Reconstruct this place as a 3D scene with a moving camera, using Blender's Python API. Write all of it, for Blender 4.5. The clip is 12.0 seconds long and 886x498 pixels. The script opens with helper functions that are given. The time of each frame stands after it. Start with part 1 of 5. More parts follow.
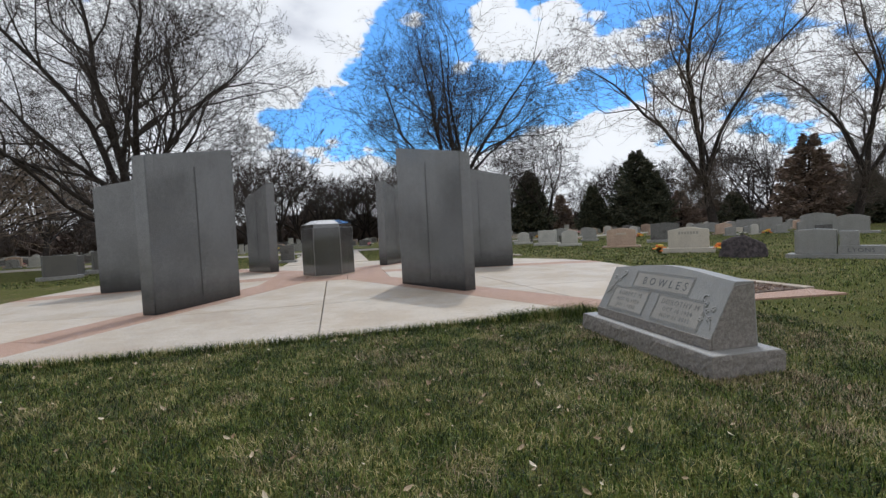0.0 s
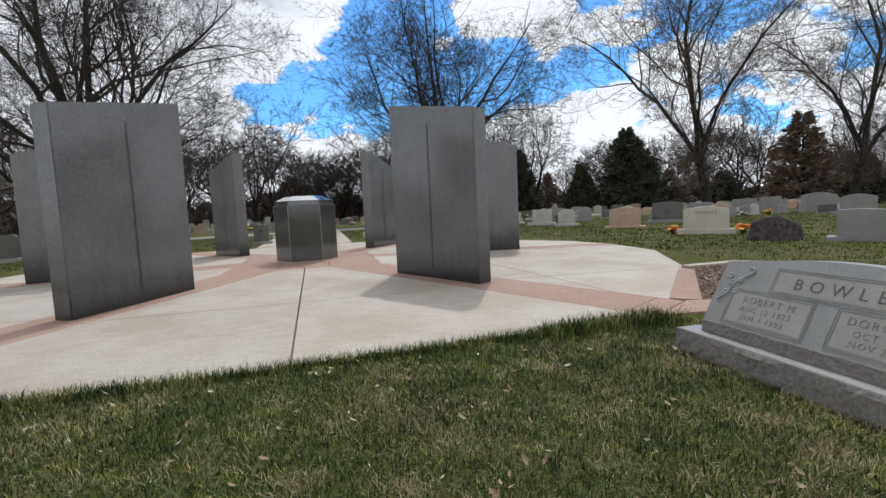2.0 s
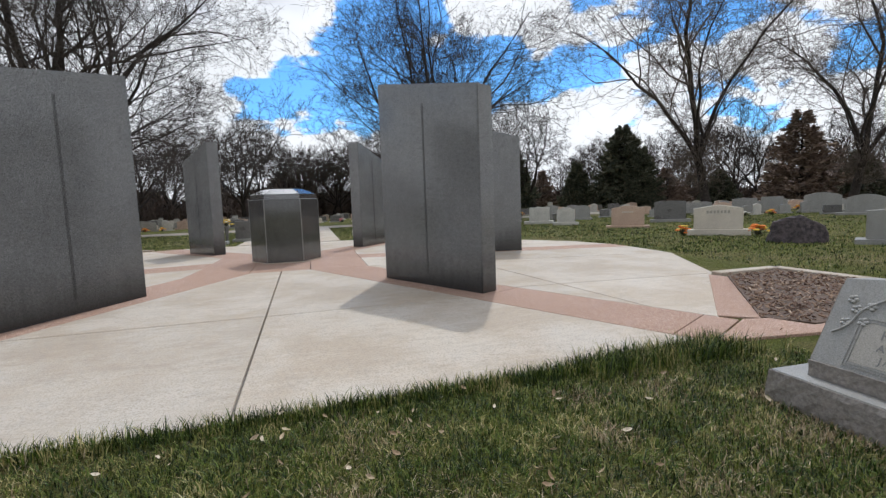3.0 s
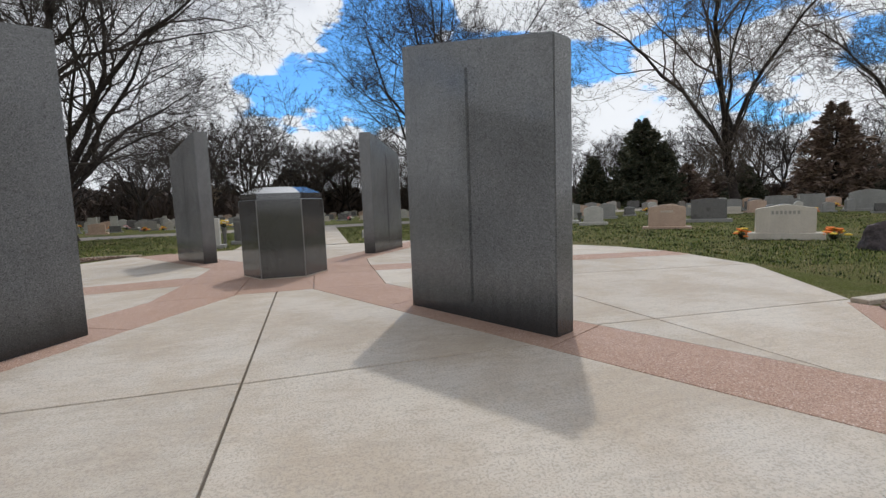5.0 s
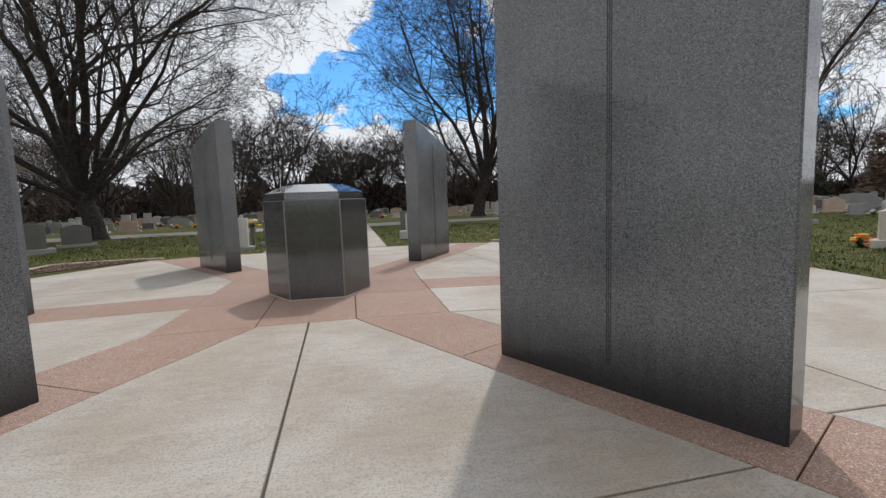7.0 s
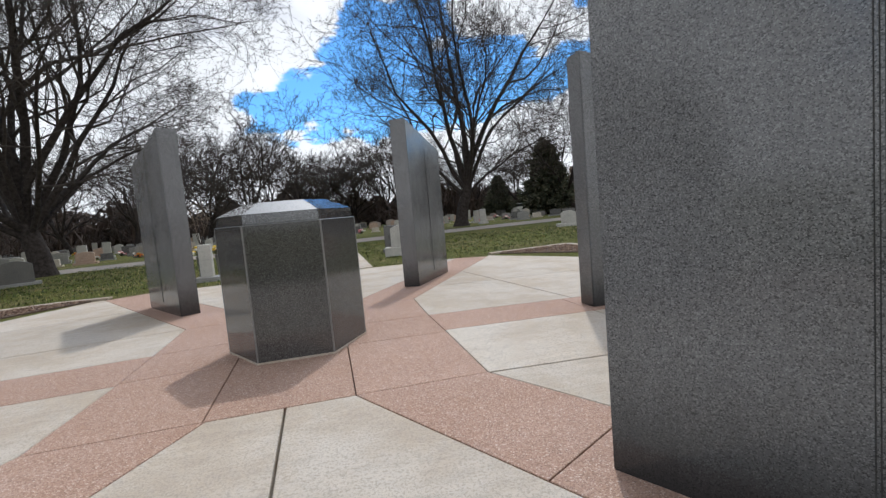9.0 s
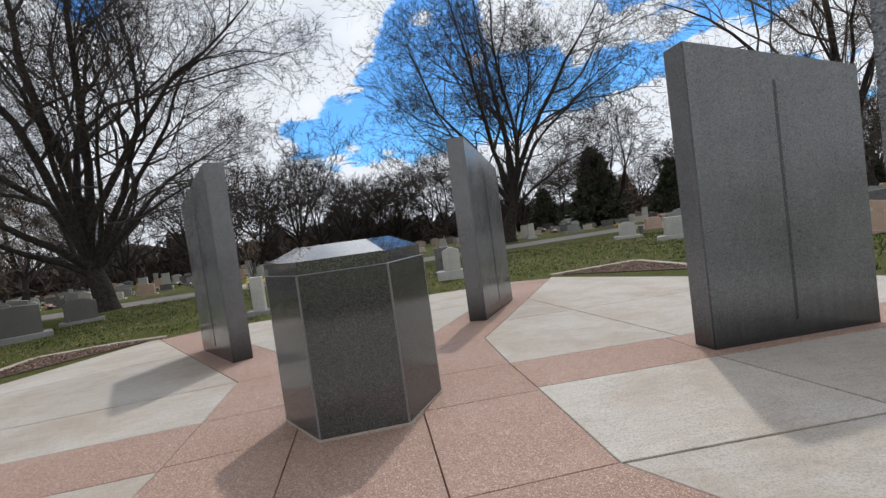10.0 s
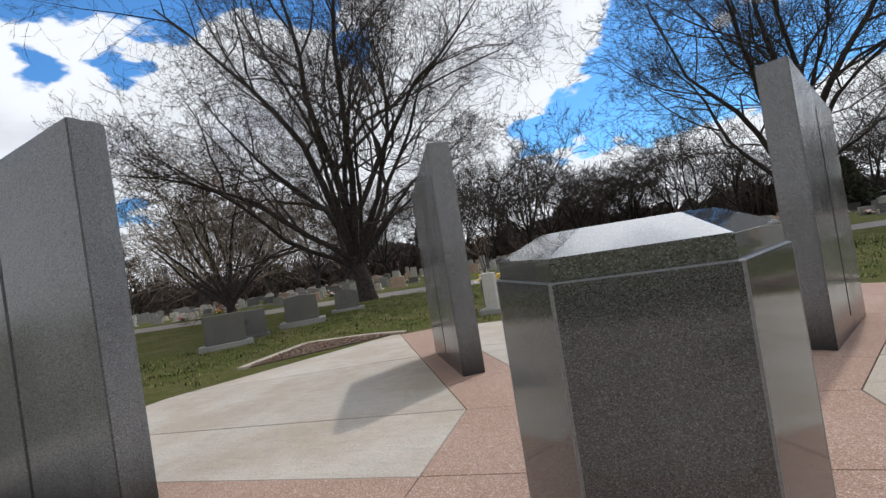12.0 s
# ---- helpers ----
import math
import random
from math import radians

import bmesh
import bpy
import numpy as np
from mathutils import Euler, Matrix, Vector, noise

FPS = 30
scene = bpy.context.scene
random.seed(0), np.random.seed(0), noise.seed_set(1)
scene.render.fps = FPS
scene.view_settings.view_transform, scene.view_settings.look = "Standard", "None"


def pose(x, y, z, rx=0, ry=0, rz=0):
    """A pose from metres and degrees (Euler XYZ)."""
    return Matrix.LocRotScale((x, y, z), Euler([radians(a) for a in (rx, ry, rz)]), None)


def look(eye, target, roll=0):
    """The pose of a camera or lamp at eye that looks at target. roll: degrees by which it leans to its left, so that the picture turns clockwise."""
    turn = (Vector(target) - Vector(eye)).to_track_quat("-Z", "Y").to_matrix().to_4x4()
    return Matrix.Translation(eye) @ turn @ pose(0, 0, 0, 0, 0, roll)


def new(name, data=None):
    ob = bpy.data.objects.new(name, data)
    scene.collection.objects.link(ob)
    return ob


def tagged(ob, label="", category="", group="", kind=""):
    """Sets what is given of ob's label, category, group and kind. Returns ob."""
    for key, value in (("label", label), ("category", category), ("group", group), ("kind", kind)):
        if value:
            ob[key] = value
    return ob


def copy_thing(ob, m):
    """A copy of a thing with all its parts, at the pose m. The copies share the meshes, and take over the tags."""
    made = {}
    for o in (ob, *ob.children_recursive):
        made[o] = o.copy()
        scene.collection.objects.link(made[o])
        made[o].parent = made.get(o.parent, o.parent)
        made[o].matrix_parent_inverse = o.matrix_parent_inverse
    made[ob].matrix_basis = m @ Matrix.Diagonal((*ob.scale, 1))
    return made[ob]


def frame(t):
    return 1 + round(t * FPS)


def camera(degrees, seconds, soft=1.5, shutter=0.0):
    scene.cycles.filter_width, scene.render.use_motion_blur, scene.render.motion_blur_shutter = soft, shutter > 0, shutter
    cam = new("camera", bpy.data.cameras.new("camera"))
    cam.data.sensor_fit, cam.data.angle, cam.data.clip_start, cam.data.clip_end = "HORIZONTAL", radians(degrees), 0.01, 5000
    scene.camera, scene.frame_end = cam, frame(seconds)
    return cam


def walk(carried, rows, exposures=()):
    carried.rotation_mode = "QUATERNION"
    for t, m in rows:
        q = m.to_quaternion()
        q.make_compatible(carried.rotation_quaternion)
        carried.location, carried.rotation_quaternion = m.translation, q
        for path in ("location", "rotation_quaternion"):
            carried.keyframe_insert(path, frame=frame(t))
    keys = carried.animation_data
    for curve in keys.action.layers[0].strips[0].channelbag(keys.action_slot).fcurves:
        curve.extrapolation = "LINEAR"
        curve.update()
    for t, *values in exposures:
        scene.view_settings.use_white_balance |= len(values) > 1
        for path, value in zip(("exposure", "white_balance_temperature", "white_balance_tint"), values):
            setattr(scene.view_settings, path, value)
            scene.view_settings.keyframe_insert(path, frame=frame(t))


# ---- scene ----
cam = camera(87.3, 12.0, 1.4)
# seconds, stops, kelvin, tint
EXPOSURES = [(0, -0.30, 5980, 10), (1.5, -0.28, 5980, 10), (2.5, -0.14, 6000, 10), (4.5, -0.3, 6040, 10), (5.5, -0.38, 6080, 10), (6.5, -0.38, 6060, 10), (8.5, -0.13, 5980, 10), (9.5, -0.18, 5940, 10), (10.5, -0.42, 5920, 10), (11.0, -0.44, 5900, 10), (12.0, -0.26, 6020, 10)]
PATH = [
    (0, (1.486, -1.081, 1.252), (1.69, 0.907, 1.169), -2.8),
    (0.5, (1.338, -0.573, 1.239), (1.515, 1.416, 1.124), -3.3),
    (1, (1.268, 0.02, 1.205), (1.526, 1.997, 1.055), -3.1),
    (1.5, (1.297, 0.411, 1.177), (1.605, 2.379, 1.002), -2.7),
    (2, (1.242, 0.958, 1.245), (1.522, 2.931, 1.069), -2.6),
    (2.5, (1.342, 1.574, 1.217), (1.643, 3.543, 1.032), -2.3),
    (4.5, (1.303, 3.743, 1.246), (1.625, 5.708, 1.054), -1.9),
    (5, (1.176, 4.226, 1.323), (1.459, 6.195, 1.122), -2.1),
    (5.5, (1.166, 4.782, 1.253), (1.433, 6.753, 1.044), -2.0),
    (6, (1.07, 5.203, 1.297), (1.314, 7.178, 1.089), -1.6),
    (6.5, (0.92, 5.703, 1.378), (1.071, 7.686, 1.168), -1.8),
    (8.5, (0.513, 7.462, 1.45), (0.769, 9.433, 1.234), -3.9),
    (9, (0.485, 7.964, 1.478), (0.743, 9.94, 1.305), -5.0),
    (9.5, (0.388, 8.391, 1.588), (0.578, 10.378, 1.468), -6.6),
    (10, (0.202, 8.904, 1.703), (0.286, 10.9, 1.617), -7.7),
    (10.5, (0.274, 9.453, 1.661), (0.311, 11.451, 1.598), -7.6),
    (11, (0.223, 9.873, 1.675), (0.086, 11.868, 1.639), -7.3),
    (11.5, (-0.102, 10.3, 1.722), (-0.561, 12.247, 1.716), -7.6),
    (12, (-0.401, 10.726, 1.675), (-1.246, 12.539, 1.707), -9.0),
]
walk(cam, [(t, look(eye, target, roll)) for t, eye, target, roll in PATH], EXPOSURES)

# world, sun and sky
SUN_AZ, SUN_EL = 70.6, 57.0


def aim(az, el):
    a, e = radians(az), radians(el)
    return Vector((math.cos(a) * math.cos(e), math.sin(a) * math.cos(e), math.sin(e)))


sun = new("sun", bpy.data.lights.new("sun", "SUN"))
sun.data.energy, sun.data.angle, sun.data.color = 1.95, radians(1.5), (1.0, 0.94, 0.85)
sun.matrix_basis = look(aim(SUN_AZ, SUN_EL) * 60, (0, 0, 0))

world = bpy.data.worlds.new("sky")
scene.world = world
world.use_nodes = True
wt = world.node_tree
wt.nodes.clear()


class Graph:
    """Short hand for node trees."""

    def __init__(self, tree):
        self.tree = tree

    def node(self, kind, operation=None):
        n = self.tree.nodes.new(kind)
        if operation:
            n.operation = operation
        return n

    def link(self, a, b):
        self.tree.links.new(a, b)

    def put(self, socket, value):
        if isinstance(value, (int, float, tuple, list, Vector)):
            socket.default_value = value
        else:
            self.tree.links.new(value, socket)

    def math(self, op, a, b=0.0, c=0.0, clamp=False):
        n = self.node("ShaderNodeMath", op)
        n.use_clamp = clamp
        for s, v in zip(n.inputs, (a, b, c)):
            self.put(s, v)
        return n.outputs[0]

    def span(self, x, a, b, c=0.0, d=1.0, kind="SMOOTHSTEP"):
        n = self.node("ShaderNodeMapRange")
        n.interpolation_type = kind
        for s, v in zip(n.inputs, (x, a, b, c, d)):
            self.put(s, v)
        return n.outputs[0]

    def noise(self, vec, scale, detail=4.0, rough=0.55, warp=0.0):
        n = self.node("ShaderNodeTexNoise")
        self.put(n.inputs["Vector"], vec)
        n.inputs["Scale"].default_value, n.inputs["Detail"].default_value = scale, detail
        n.inputs["Roughness"].default_value, n.inputs["Distortion"].default_value = rough, warp
        return n.outputs[0]

    def mix(self, f, a, b, blend="MIX"):
        n = self.node("ShaderNodeMix")
        n.data_type, n.blend_type = "RGBA", blend
        self.put(n.inputs[0], f)
        self.put(n.inputs[6], (*a, 1) if isinstance(a, tuple) else a)
        self.put(n.inputs[7], (*b, 1) if isinstance(b, tuple) else b)
        return n.outputs[2]

    def ramp(self, f, stops):
        n = self.node("ShaderNodeValToRGB")
        el = n.color_ramp.elements
        while len(el) < len(stops):
            el.new(0.5)
        for e, (p, c) in zip(el, stops):
            e.position, e.color = p, (*c, 1)
        self.put(n.inputs[0], f)
        return n.outputs[0]


g = Graph(wt)
nishita = g.node("ShaderNodeTexSky")
nishita.sky_type, nishita.sun_disc = "NISHITA", False
nishita.sun_elevation, nishita.sun_rotation = radians(SUN_EL), radians(90 - SUN_AZ)
nishita.ozone_density, nishita.air_density, nishita.dust_density = 3.0, 1.0, 0.4
way = g.node("ShaderNodeTexCoord").outputs["Generated"]
flat = g.node("ShaderNodeMapping")
flat.inputs["Scale"].default_value = (1.0, 1.0, 2.1)
g.link(way, flat.inputs["Vector"])
# the way is stirred a little, then read as azimuth and elevation in degrees
stir = g.node("ShaderNodeTexNoise")
g.link(flat.outputs[0], stir.inputs["Vector"])
stir.inputs["Scale"].default_value, stir.inputs["Detail"].default_value, stir.inputs["Roughness"].default_value = 9.0, 3.0, 0.5
swirl = g.node("ShaderNodeVectorMath", operation="MULTIPLY_ADD")
g.link(stir.outputs["Color"], swirl.inputs[0])
swirl.inputs[1].default_value, swirl.inputs[2].default_value = (0.12, 0.12, 0.09), (-0.06, -0.06, -0.045)
bent = g.node("ShaderNodeVectorMath", operation="ADD")
g.link(way, bent.inputs[0])
g.link(swirl.outputs[0], bent.inputs[1])
even = g.node("ShaderNodeVectorMath", operation="NORMALIZE")
g.link(bent.outputs[0], even.inputs[0])
axes = g.node("ShaderNodeSeparateXYZ")
g.link(even.outputs[0], axes.inputs[0])
AZ = g.math("MULTIPLY", g.math("ARCTAN2", axes.outputs[1], axes.outputs[0]), 57.2958)
EL = g.math("MULTIPLY", g.math("ARCSINE", axes.outputs[2]), 57.2958)


def oval(az, el, wide, high):
    """Degrees inside an oval of the sky (+) or outside it (-)."""
    a = g.math("MULTIPLY", g.math("SUBTRACT", AZ, az), 1.0 / wide)
    e = g.math("MULTIPLY", g.math("SUBTRACT", EL, el), 1.0 / high)
    d = g.math("SQRT", g.math("ADD", g.math("MULTIPLY", a, a), g.math("MULTIPLY", e, e)))
    return g.math("MULTIPLY_ADD", d, -float(min(wide, high)), float(min(wide, high)))


# broken cumulus: azimuth, elevation, half width, half height
cover = g.math("SUBTRACT", 10.0, EL)
cover = g.math("MINIMUM", cover, 2.2)
for spot in ((107, 27, 16.5, 13), (130, 17, 17, 12), (151, 18, 16, 9.5), (117, 12, 14, 6), (140, 9, 22, 4), (75.5, 22.5, 3.6, 4.2), (69.5, 20.5, 5, 3.6), (62.5, 18.6, 6.5, 2.3),
             (55, 13.0, 6.5, 2.8), (45.5, 13.6, 6, 2.9), (42, 18.6, 6, 3.0), (66, 9.5, 10, 3.2), (50, 8, 12, 4), (86, 23.8, 1.5, 0.9), (81.5, 19.5, 1.3, 0.8), (35, 20, 8, 5), (20, 14, 16, 10)):
    cover = g.math("MAXIMUM", cover, oval(*spot))
for spot in ((121, 25.5, 2.6, 1.7), (149, 31.5, 13, 3.4), (153.5, 23, 1.5, 1.4), (147, 24, 1.4, 1.2), (149, 8.5, 2.5, 1.0), (96.5, 11.8, 5.2, 2.5), (88.5, 11.5, 5.5, 2.4),
             (80, 12.5, 4.5, 2.2), (47.5, 8.2, 2.2, 1.6), (70.5, 14.3, 4.5, 1.6)):
    cover = g.math("MINIMUM", cover, g.math("MULTIPLY", oval(*spot), -1.0))
for spot in ((96.9, 10.7, 1.3, 0.8), (98.8, 10.3, 1.2, 0.7)):
    cover = g.math("MAXIMUM", cover, oval(*spot))
# loose cloud over the rest of the sky
loose = g.math("MULTIPLY_ADD", g.noise(flat.outputs[0], 3.2, 5, 0.55), 34.0, -13.0)
aside = g.math("SUBTRACT", g.math("ABSOLUTE", g.math("SUBTRACT", AZ, 98.0)), 68.0)
cover = g.math("MAXIMUM", cover, g.math("MINIMUM", loose, g.math("MAXIMUM", g.math("SUBTRACT", EL, 36.0), aside)))
billow = g.math("MULTIPLY_ADD", g.noise(flat.outputs[0], 12.0, 8, 0.53, 0.15), 6.4, -3.2)
field = g.math("ADD", cover, billow)
cloud = g.span(field, -0.3, 0.55)
depth = g.span(g.math("ADD", cover, g.math("MULTIPLY", billow, 0.7)), 1.2, 8.5)
heavy = g.span(g.noise(flat.outputs[0], 6.5, 5, 0.5), 0.36, 0.66)
thick = g.math("MULTIPLY", depth, g.math("MULTIPLY_ADD", heavy, 0.75, 0.25))
dim = g.span(EL, 34.0, 50.0, 1.0, 0.6)
white = g.ramp(thick, [(0.0, (1.06, 1.05, 1.03)), (0.3, (0.99, 0.985, 0.98)), (0.7, (0.80, 0.80, 0.82)), (1.0, (0.60, 0.605, 0.635))])
# the bases overhead are heavier
white = g.mix(1.0, white, g.ramp(dim, [(0.0, (0, 0, 0)), (1.0, (1, 1, 1))]), "MULTIPLY")
blue = g.mix(1.0, g.mix(1.0, nishita.outputs[0], (0.070, 0.124, 0.155), "MULTIPLY"), (0.022, 0.045, 0.09), "ADD")
# cloud and haze stand brighter towards the sun
toward = g.node("ShaderNodeVectorMath", operation="DOT_PRODUCT")
g.link(way, toward.inputs[0])
toward.inputs[1].default_value = aim(SUN_AZ, SUN_EL)
aureole = g.node("ShaderNodeVectorMath", operation="SCALE")
g.link(g.mix(cloud, blue, white), aureole.inputs[0])
g.link(g.span(toward.outputs["Value"], math.cos(radians(32)), math.cos(radians(6)), 1.0, 4.5), aureole.inputs["Scale"])
back = g.node("ShaderNodeBackground")
g.link(aureole.outputs[0], back.inputs["Color"])
back.inputs["Strength"].default_value = 1.12
g.link(back.outputs[0], g.node("ShaderNodeOutputWorld").inputs["Surface"])


# materials
def material(name):
    m = bpy.data.materials.new(name)
    m.use_nodes = True
    g = Graph(m.node_tree)
    return m, g, m.node_tree.nodes["Principled BSDF"], g.node("ShaderNodeTexCoord").outputs["Object"]


def relief(g, bsdf, height, strength=0.3, distance=0.01):
    b = g.node("ShaderNodeBump")
    b.inputs["Strength"].default_value, b.inputs["Distance"].default_value = strength, distance
    g.link(height, b.inputs["Height"])
    g.link(b.outputs[0], bsdf.inputs["Normal"])


def speckled(name, dark, mid, light, rough, grain=190.0, stain=0.35, polish=0.0, dark_foot=0.0, gloss=0.5, sealed=0.0):
    """Granite: salt and pepper grains, cloudy tone, water stains that run down."""
    m, g, p, co = material(name)
    v = g.node("ShaderNodeTexVoronoi")
    g.link(co, v.inputs["Vector"])
    v.inputs["Scale"].default_value = grain
    rnd = g.node("ShaderNodeSeparateColor")
    g.link(v.outputs["Color"], rnd.inputs[0])
    grains = g.ramp(rnd.outputs[0], [(0.0, dark), (0.16, dark), (0.30, mid), (0.78, mid), (0.90, light), (1.0, light)])
    fine = g.noise(co, grain * 0.45, 3, 0.7)
    c = g.mix(g.span(fine, 0.3, 0.7, 0.0, 0.5), grains, mid)
    cloudy = g.noise(co, 1.1, 5, 0.6)
    streak = g.node("ShaderNodeMapping")
    streak.inputs["Scale"].default_value = (5.0, 5.0, 0.35)
    g.link(co, streak.inputs["Vector"])
    runs = g.noise(streak.outputs[0], 1.0, 5, 0.6)
    tone = g.math("MULTIPLY", g.span(cloudy, 0.3, 0.75, 1.0 - stain * 0.5, 1.0 + stain * 0.25), g.span(runs, 0.35, 0.7, 1.0 - stain * 0.15, 1.03))
    c = g.mix(1.0, c, g.ramp(tone, [(0.0, (0, 0, 0)), (1.0, (1, 1, 1))]), "MULTIPLY")
    if polish:
        # small dark chips and pits
        c = g.mix(g.span(g.noise(co, 13.0, 2, 0.5), 0.735, 0.76, 0.0, 0.6), c, dark)
    if dark_foot:
        # the lowest courses grow darker towards the bottom, with a ragged upper edge
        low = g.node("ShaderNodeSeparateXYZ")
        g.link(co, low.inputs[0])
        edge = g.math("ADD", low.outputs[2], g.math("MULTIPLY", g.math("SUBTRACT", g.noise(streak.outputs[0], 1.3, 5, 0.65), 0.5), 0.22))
        c = g.mix(g.span(edge, dark_foot * 1.1, dark_foot * -0.05, 0.0, 0.9), c, tuple(x * 0.36 for x in dark))
    g.link(c, p.inputs["Base Color"])
    g.link(g.span(cloudy, 0.3, 0.7, rough - 0.06, rough + 0.08), p.inputs["Roughness"])
    p.inputs["Specular IOR Level"].default_value = gloss
    p.inputs["Coat Weight"].default_value, p.inputs["Coat Roughness"].default_value = sealed, 0.04
    relief(g, p, fine, 0.10 if polish else 0.25, 0.002)
    return m


def poured(name, base, other, rough, grain, blotch=0.5, pebble=0.0):
    """Concrete: brushed or exposed aggregate."""
    m, g, p, co = material(name)
    fine = g.noise(co, grain, 4, 0.7)
    wide = g.noise(co, 0.7, 6, 0.65)
    brushed = g.node("ShaderNodeMapping")
    brushed.inputs["Scale"].default_value = (2.2, 9.0, 9.0)
    g.link(co, brushed.inputs["Vector"])
    mid = g.noise(brushed.outputs[0], 1.6, 6, 0.7, 0.5)
    c = g.mix(g.span(wide, 0.36, 0.64), tuple(x * k for x, k in zip(base, (0.95, 0.91, 0.85))), other)
    c = g.mix(g.math("MULTIPLY", g.span(mid, 0.48, 0.72), blotch * 0.7), c, tuple(x * 0.66 for x in base))
    c = g.mix(g.math("MULTIPLY", g.span(mid, 0.5, 0.3), 0.2), c, tuple(min(0.72, x * 1.22) for x in other))
    info = g.node("ShaderNodeObjectInfo").outputs["Random"]
    c = g.mix(1.0, c, g.ramp(g.math("MULTIPLY_ADD", info, 0.14, 0.86), [(0, (0, 0, 0)), (1, (1, 1, 1))]), "MULTIPLY")
    if pebble:
        v = g.node("ShaderNodeTexVoronoi")
        g.link(co, v.inputs["Vector"])
        v.inputs["Scale"].default_value = pebble
        s = g.node("ShaderNodeSeparateColor")
        g.link(v.outputs["Color"], s.inputs[0])
        c = g.mix(0.65, c, g.ramp(s.outputs[0], [(0, tuple(x * 0.5 for x in base)), (0.5, base), (0.85, other), (1, (0.72, 0.6, 0.5))]))
        relief(g, p, v.outputs["Distance"], 0.5, 0.006)
    else:
        c = g.mix(g.math("MULTIPLY", g.span(fine, 0.47, 0.62), 0.6), c, tuple(x * 0.58 for x in base))
        relief(g, p, g.math("ADD", fine, g.math("MULTIPLY", mid, 0.6)), 0.7, 0.01)
    g.link(c, p.inputs["Base Color"])
    p.inputs["Roughness"].default_value = rough
    p.inputs["Specular IOR Level"].default_value = 0.3
    return m


def plain(name, a, b, rough, scale=30.0, bump=0.2, metal=0.0):
    m, g, p, co = material(name)
    n = g.noise(co, scale, 5, 0.65)
    g.link(g.mix(g.span(n, 0.3, 0.7), a, b), p.inputs["Base Color"])
    p.inputs["Roughness"].default_value, p.inputs["Metallic"].default_value = rough, metal
    p.inputs["Specular IOR Level"].default_value = 0.3
    relief(g, p, n, bump, 0.01)
    return m


def islands(name, stops, rough, patch=None):
    """Many small pieces in one mesh, each with its own tint."""
    m, g, p, co = material(name)
    rnd = g.node("ShaderNodeNewGeometry").outputs["Random Per Island"]
    if patch:
        n = g.noise(co, patch, 4, 0.6)
        rnd = g.math("ADD", g.math("MULTIPLY", rnd, 0.92), g.span(n, 0.36, 0.68, -0.34, 0.08), clamp=True)
    g.link(g.ramp(rnd, stops), p.inputs["Base Color"])
    p.inputs["Roughness"].default_value = rough
    p.inputs["Specular IOR Level"].default_value = 0.2
    return m


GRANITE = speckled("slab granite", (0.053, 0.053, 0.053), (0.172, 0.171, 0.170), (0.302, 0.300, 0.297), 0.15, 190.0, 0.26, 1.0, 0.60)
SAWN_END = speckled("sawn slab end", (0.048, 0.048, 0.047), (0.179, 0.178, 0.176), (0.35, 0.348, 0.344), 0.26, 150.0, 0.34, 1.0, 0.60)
POLISHED = speckled("pedestal granite", (0.016, 0.016, 0.016), (0.068, 0.067, 0.064), (0.15, 0.148, 0.142), 0.07, 210.0, polish=1.0, stain=0.2, gloss=0.75)
HONED = speckled("honed pedestal granite", (0.02, 0.02, 0.02), (0.07, 0.07, 0.068), (0.16, 0.158, 0.153), 0.06, 140.0, polish=1.0, stain=0.2, gloss=0.9, sealed=1.0)
GREY_STONE = speckled("grey memorial granite", (0.185, 0.178, 0.162), (0.298, 0.287, 0.263), (0.395, 0.38, 0.35), 0.6, 300.0, 0.35)
ROUGH_STONE = plain("rock pitched granite", (0.17, 0.15, 0.13), (0.285, 0.255, 0.225), 0.85, 38.0, 0.7)
DARK_STONE = speckled("dark memorial granite", (0.05, 0.047, 0.045), (0.13, 0.123, 0.115), (0.22, 0.21, 0.195), 0.3, 220.0, 0.2)
WHITE_STONE = speckled("white memorial marble", (0.36, 0.34, 0.30), (0.52, 0.495, 0.44), (0.62, 0.595, 0.535), 0.7, 90.0, 0.4)
CREAM_STONE = speckled("cream memorial granite", (0.40, 0.35, 0.28), (0.60, 0.535, 0.44), (0.70, 0.64, 0.545), 0.65, 160.0, 0.3)
PINK_STONE = speckled("pink memorial granite", (0.30, 0.20, 0.14), (0.53, 0.37, 0.27), (0.64, 0.50, 0.40), 0.6, 160.0, 0.3)
WEATHERED = speckled("weathered memorial granite", (0.065, 0.06, 0.052), (0.135, 0.125, 0.108), (0.20, 0.187, 0.163), 0.7, 260.0, 0.4)
MIXED_STONE = islands("mixed memorial stone", [(0, (0.10, 0.09, 0.08)), (0.3, (0.25, 0.23, 0.2)), (0.6, (0.34, 0.30, 0.25)), (0.75, (0.36, 0.25, 0.2)), (1, (0.56, 0.53, 0.47))], 0.8)
BOULDER_STONE = plain("dark boulder", (0.032, 0.027, 0.028), (0.115, 0.092, 0.093), 0.8, 9.0, 1.0)
ARRIS = plain("sawn granite edge", (0.13, 0.127, 0.12), (0.21, 0.205, 0.195), 0.4, 60.0, 0.1)
PANEL = speckled("frosted granite", (0.23, 0.21, 0.18), (0.33, 0.305, 0.265), (0.42, 0.39, 0.345), 0.75, 300.0, 0.2)
CARVED = plain("carved shade", (0.09, 0.09, 0.09), (0.15, 0.15, 0.148), 0.9)
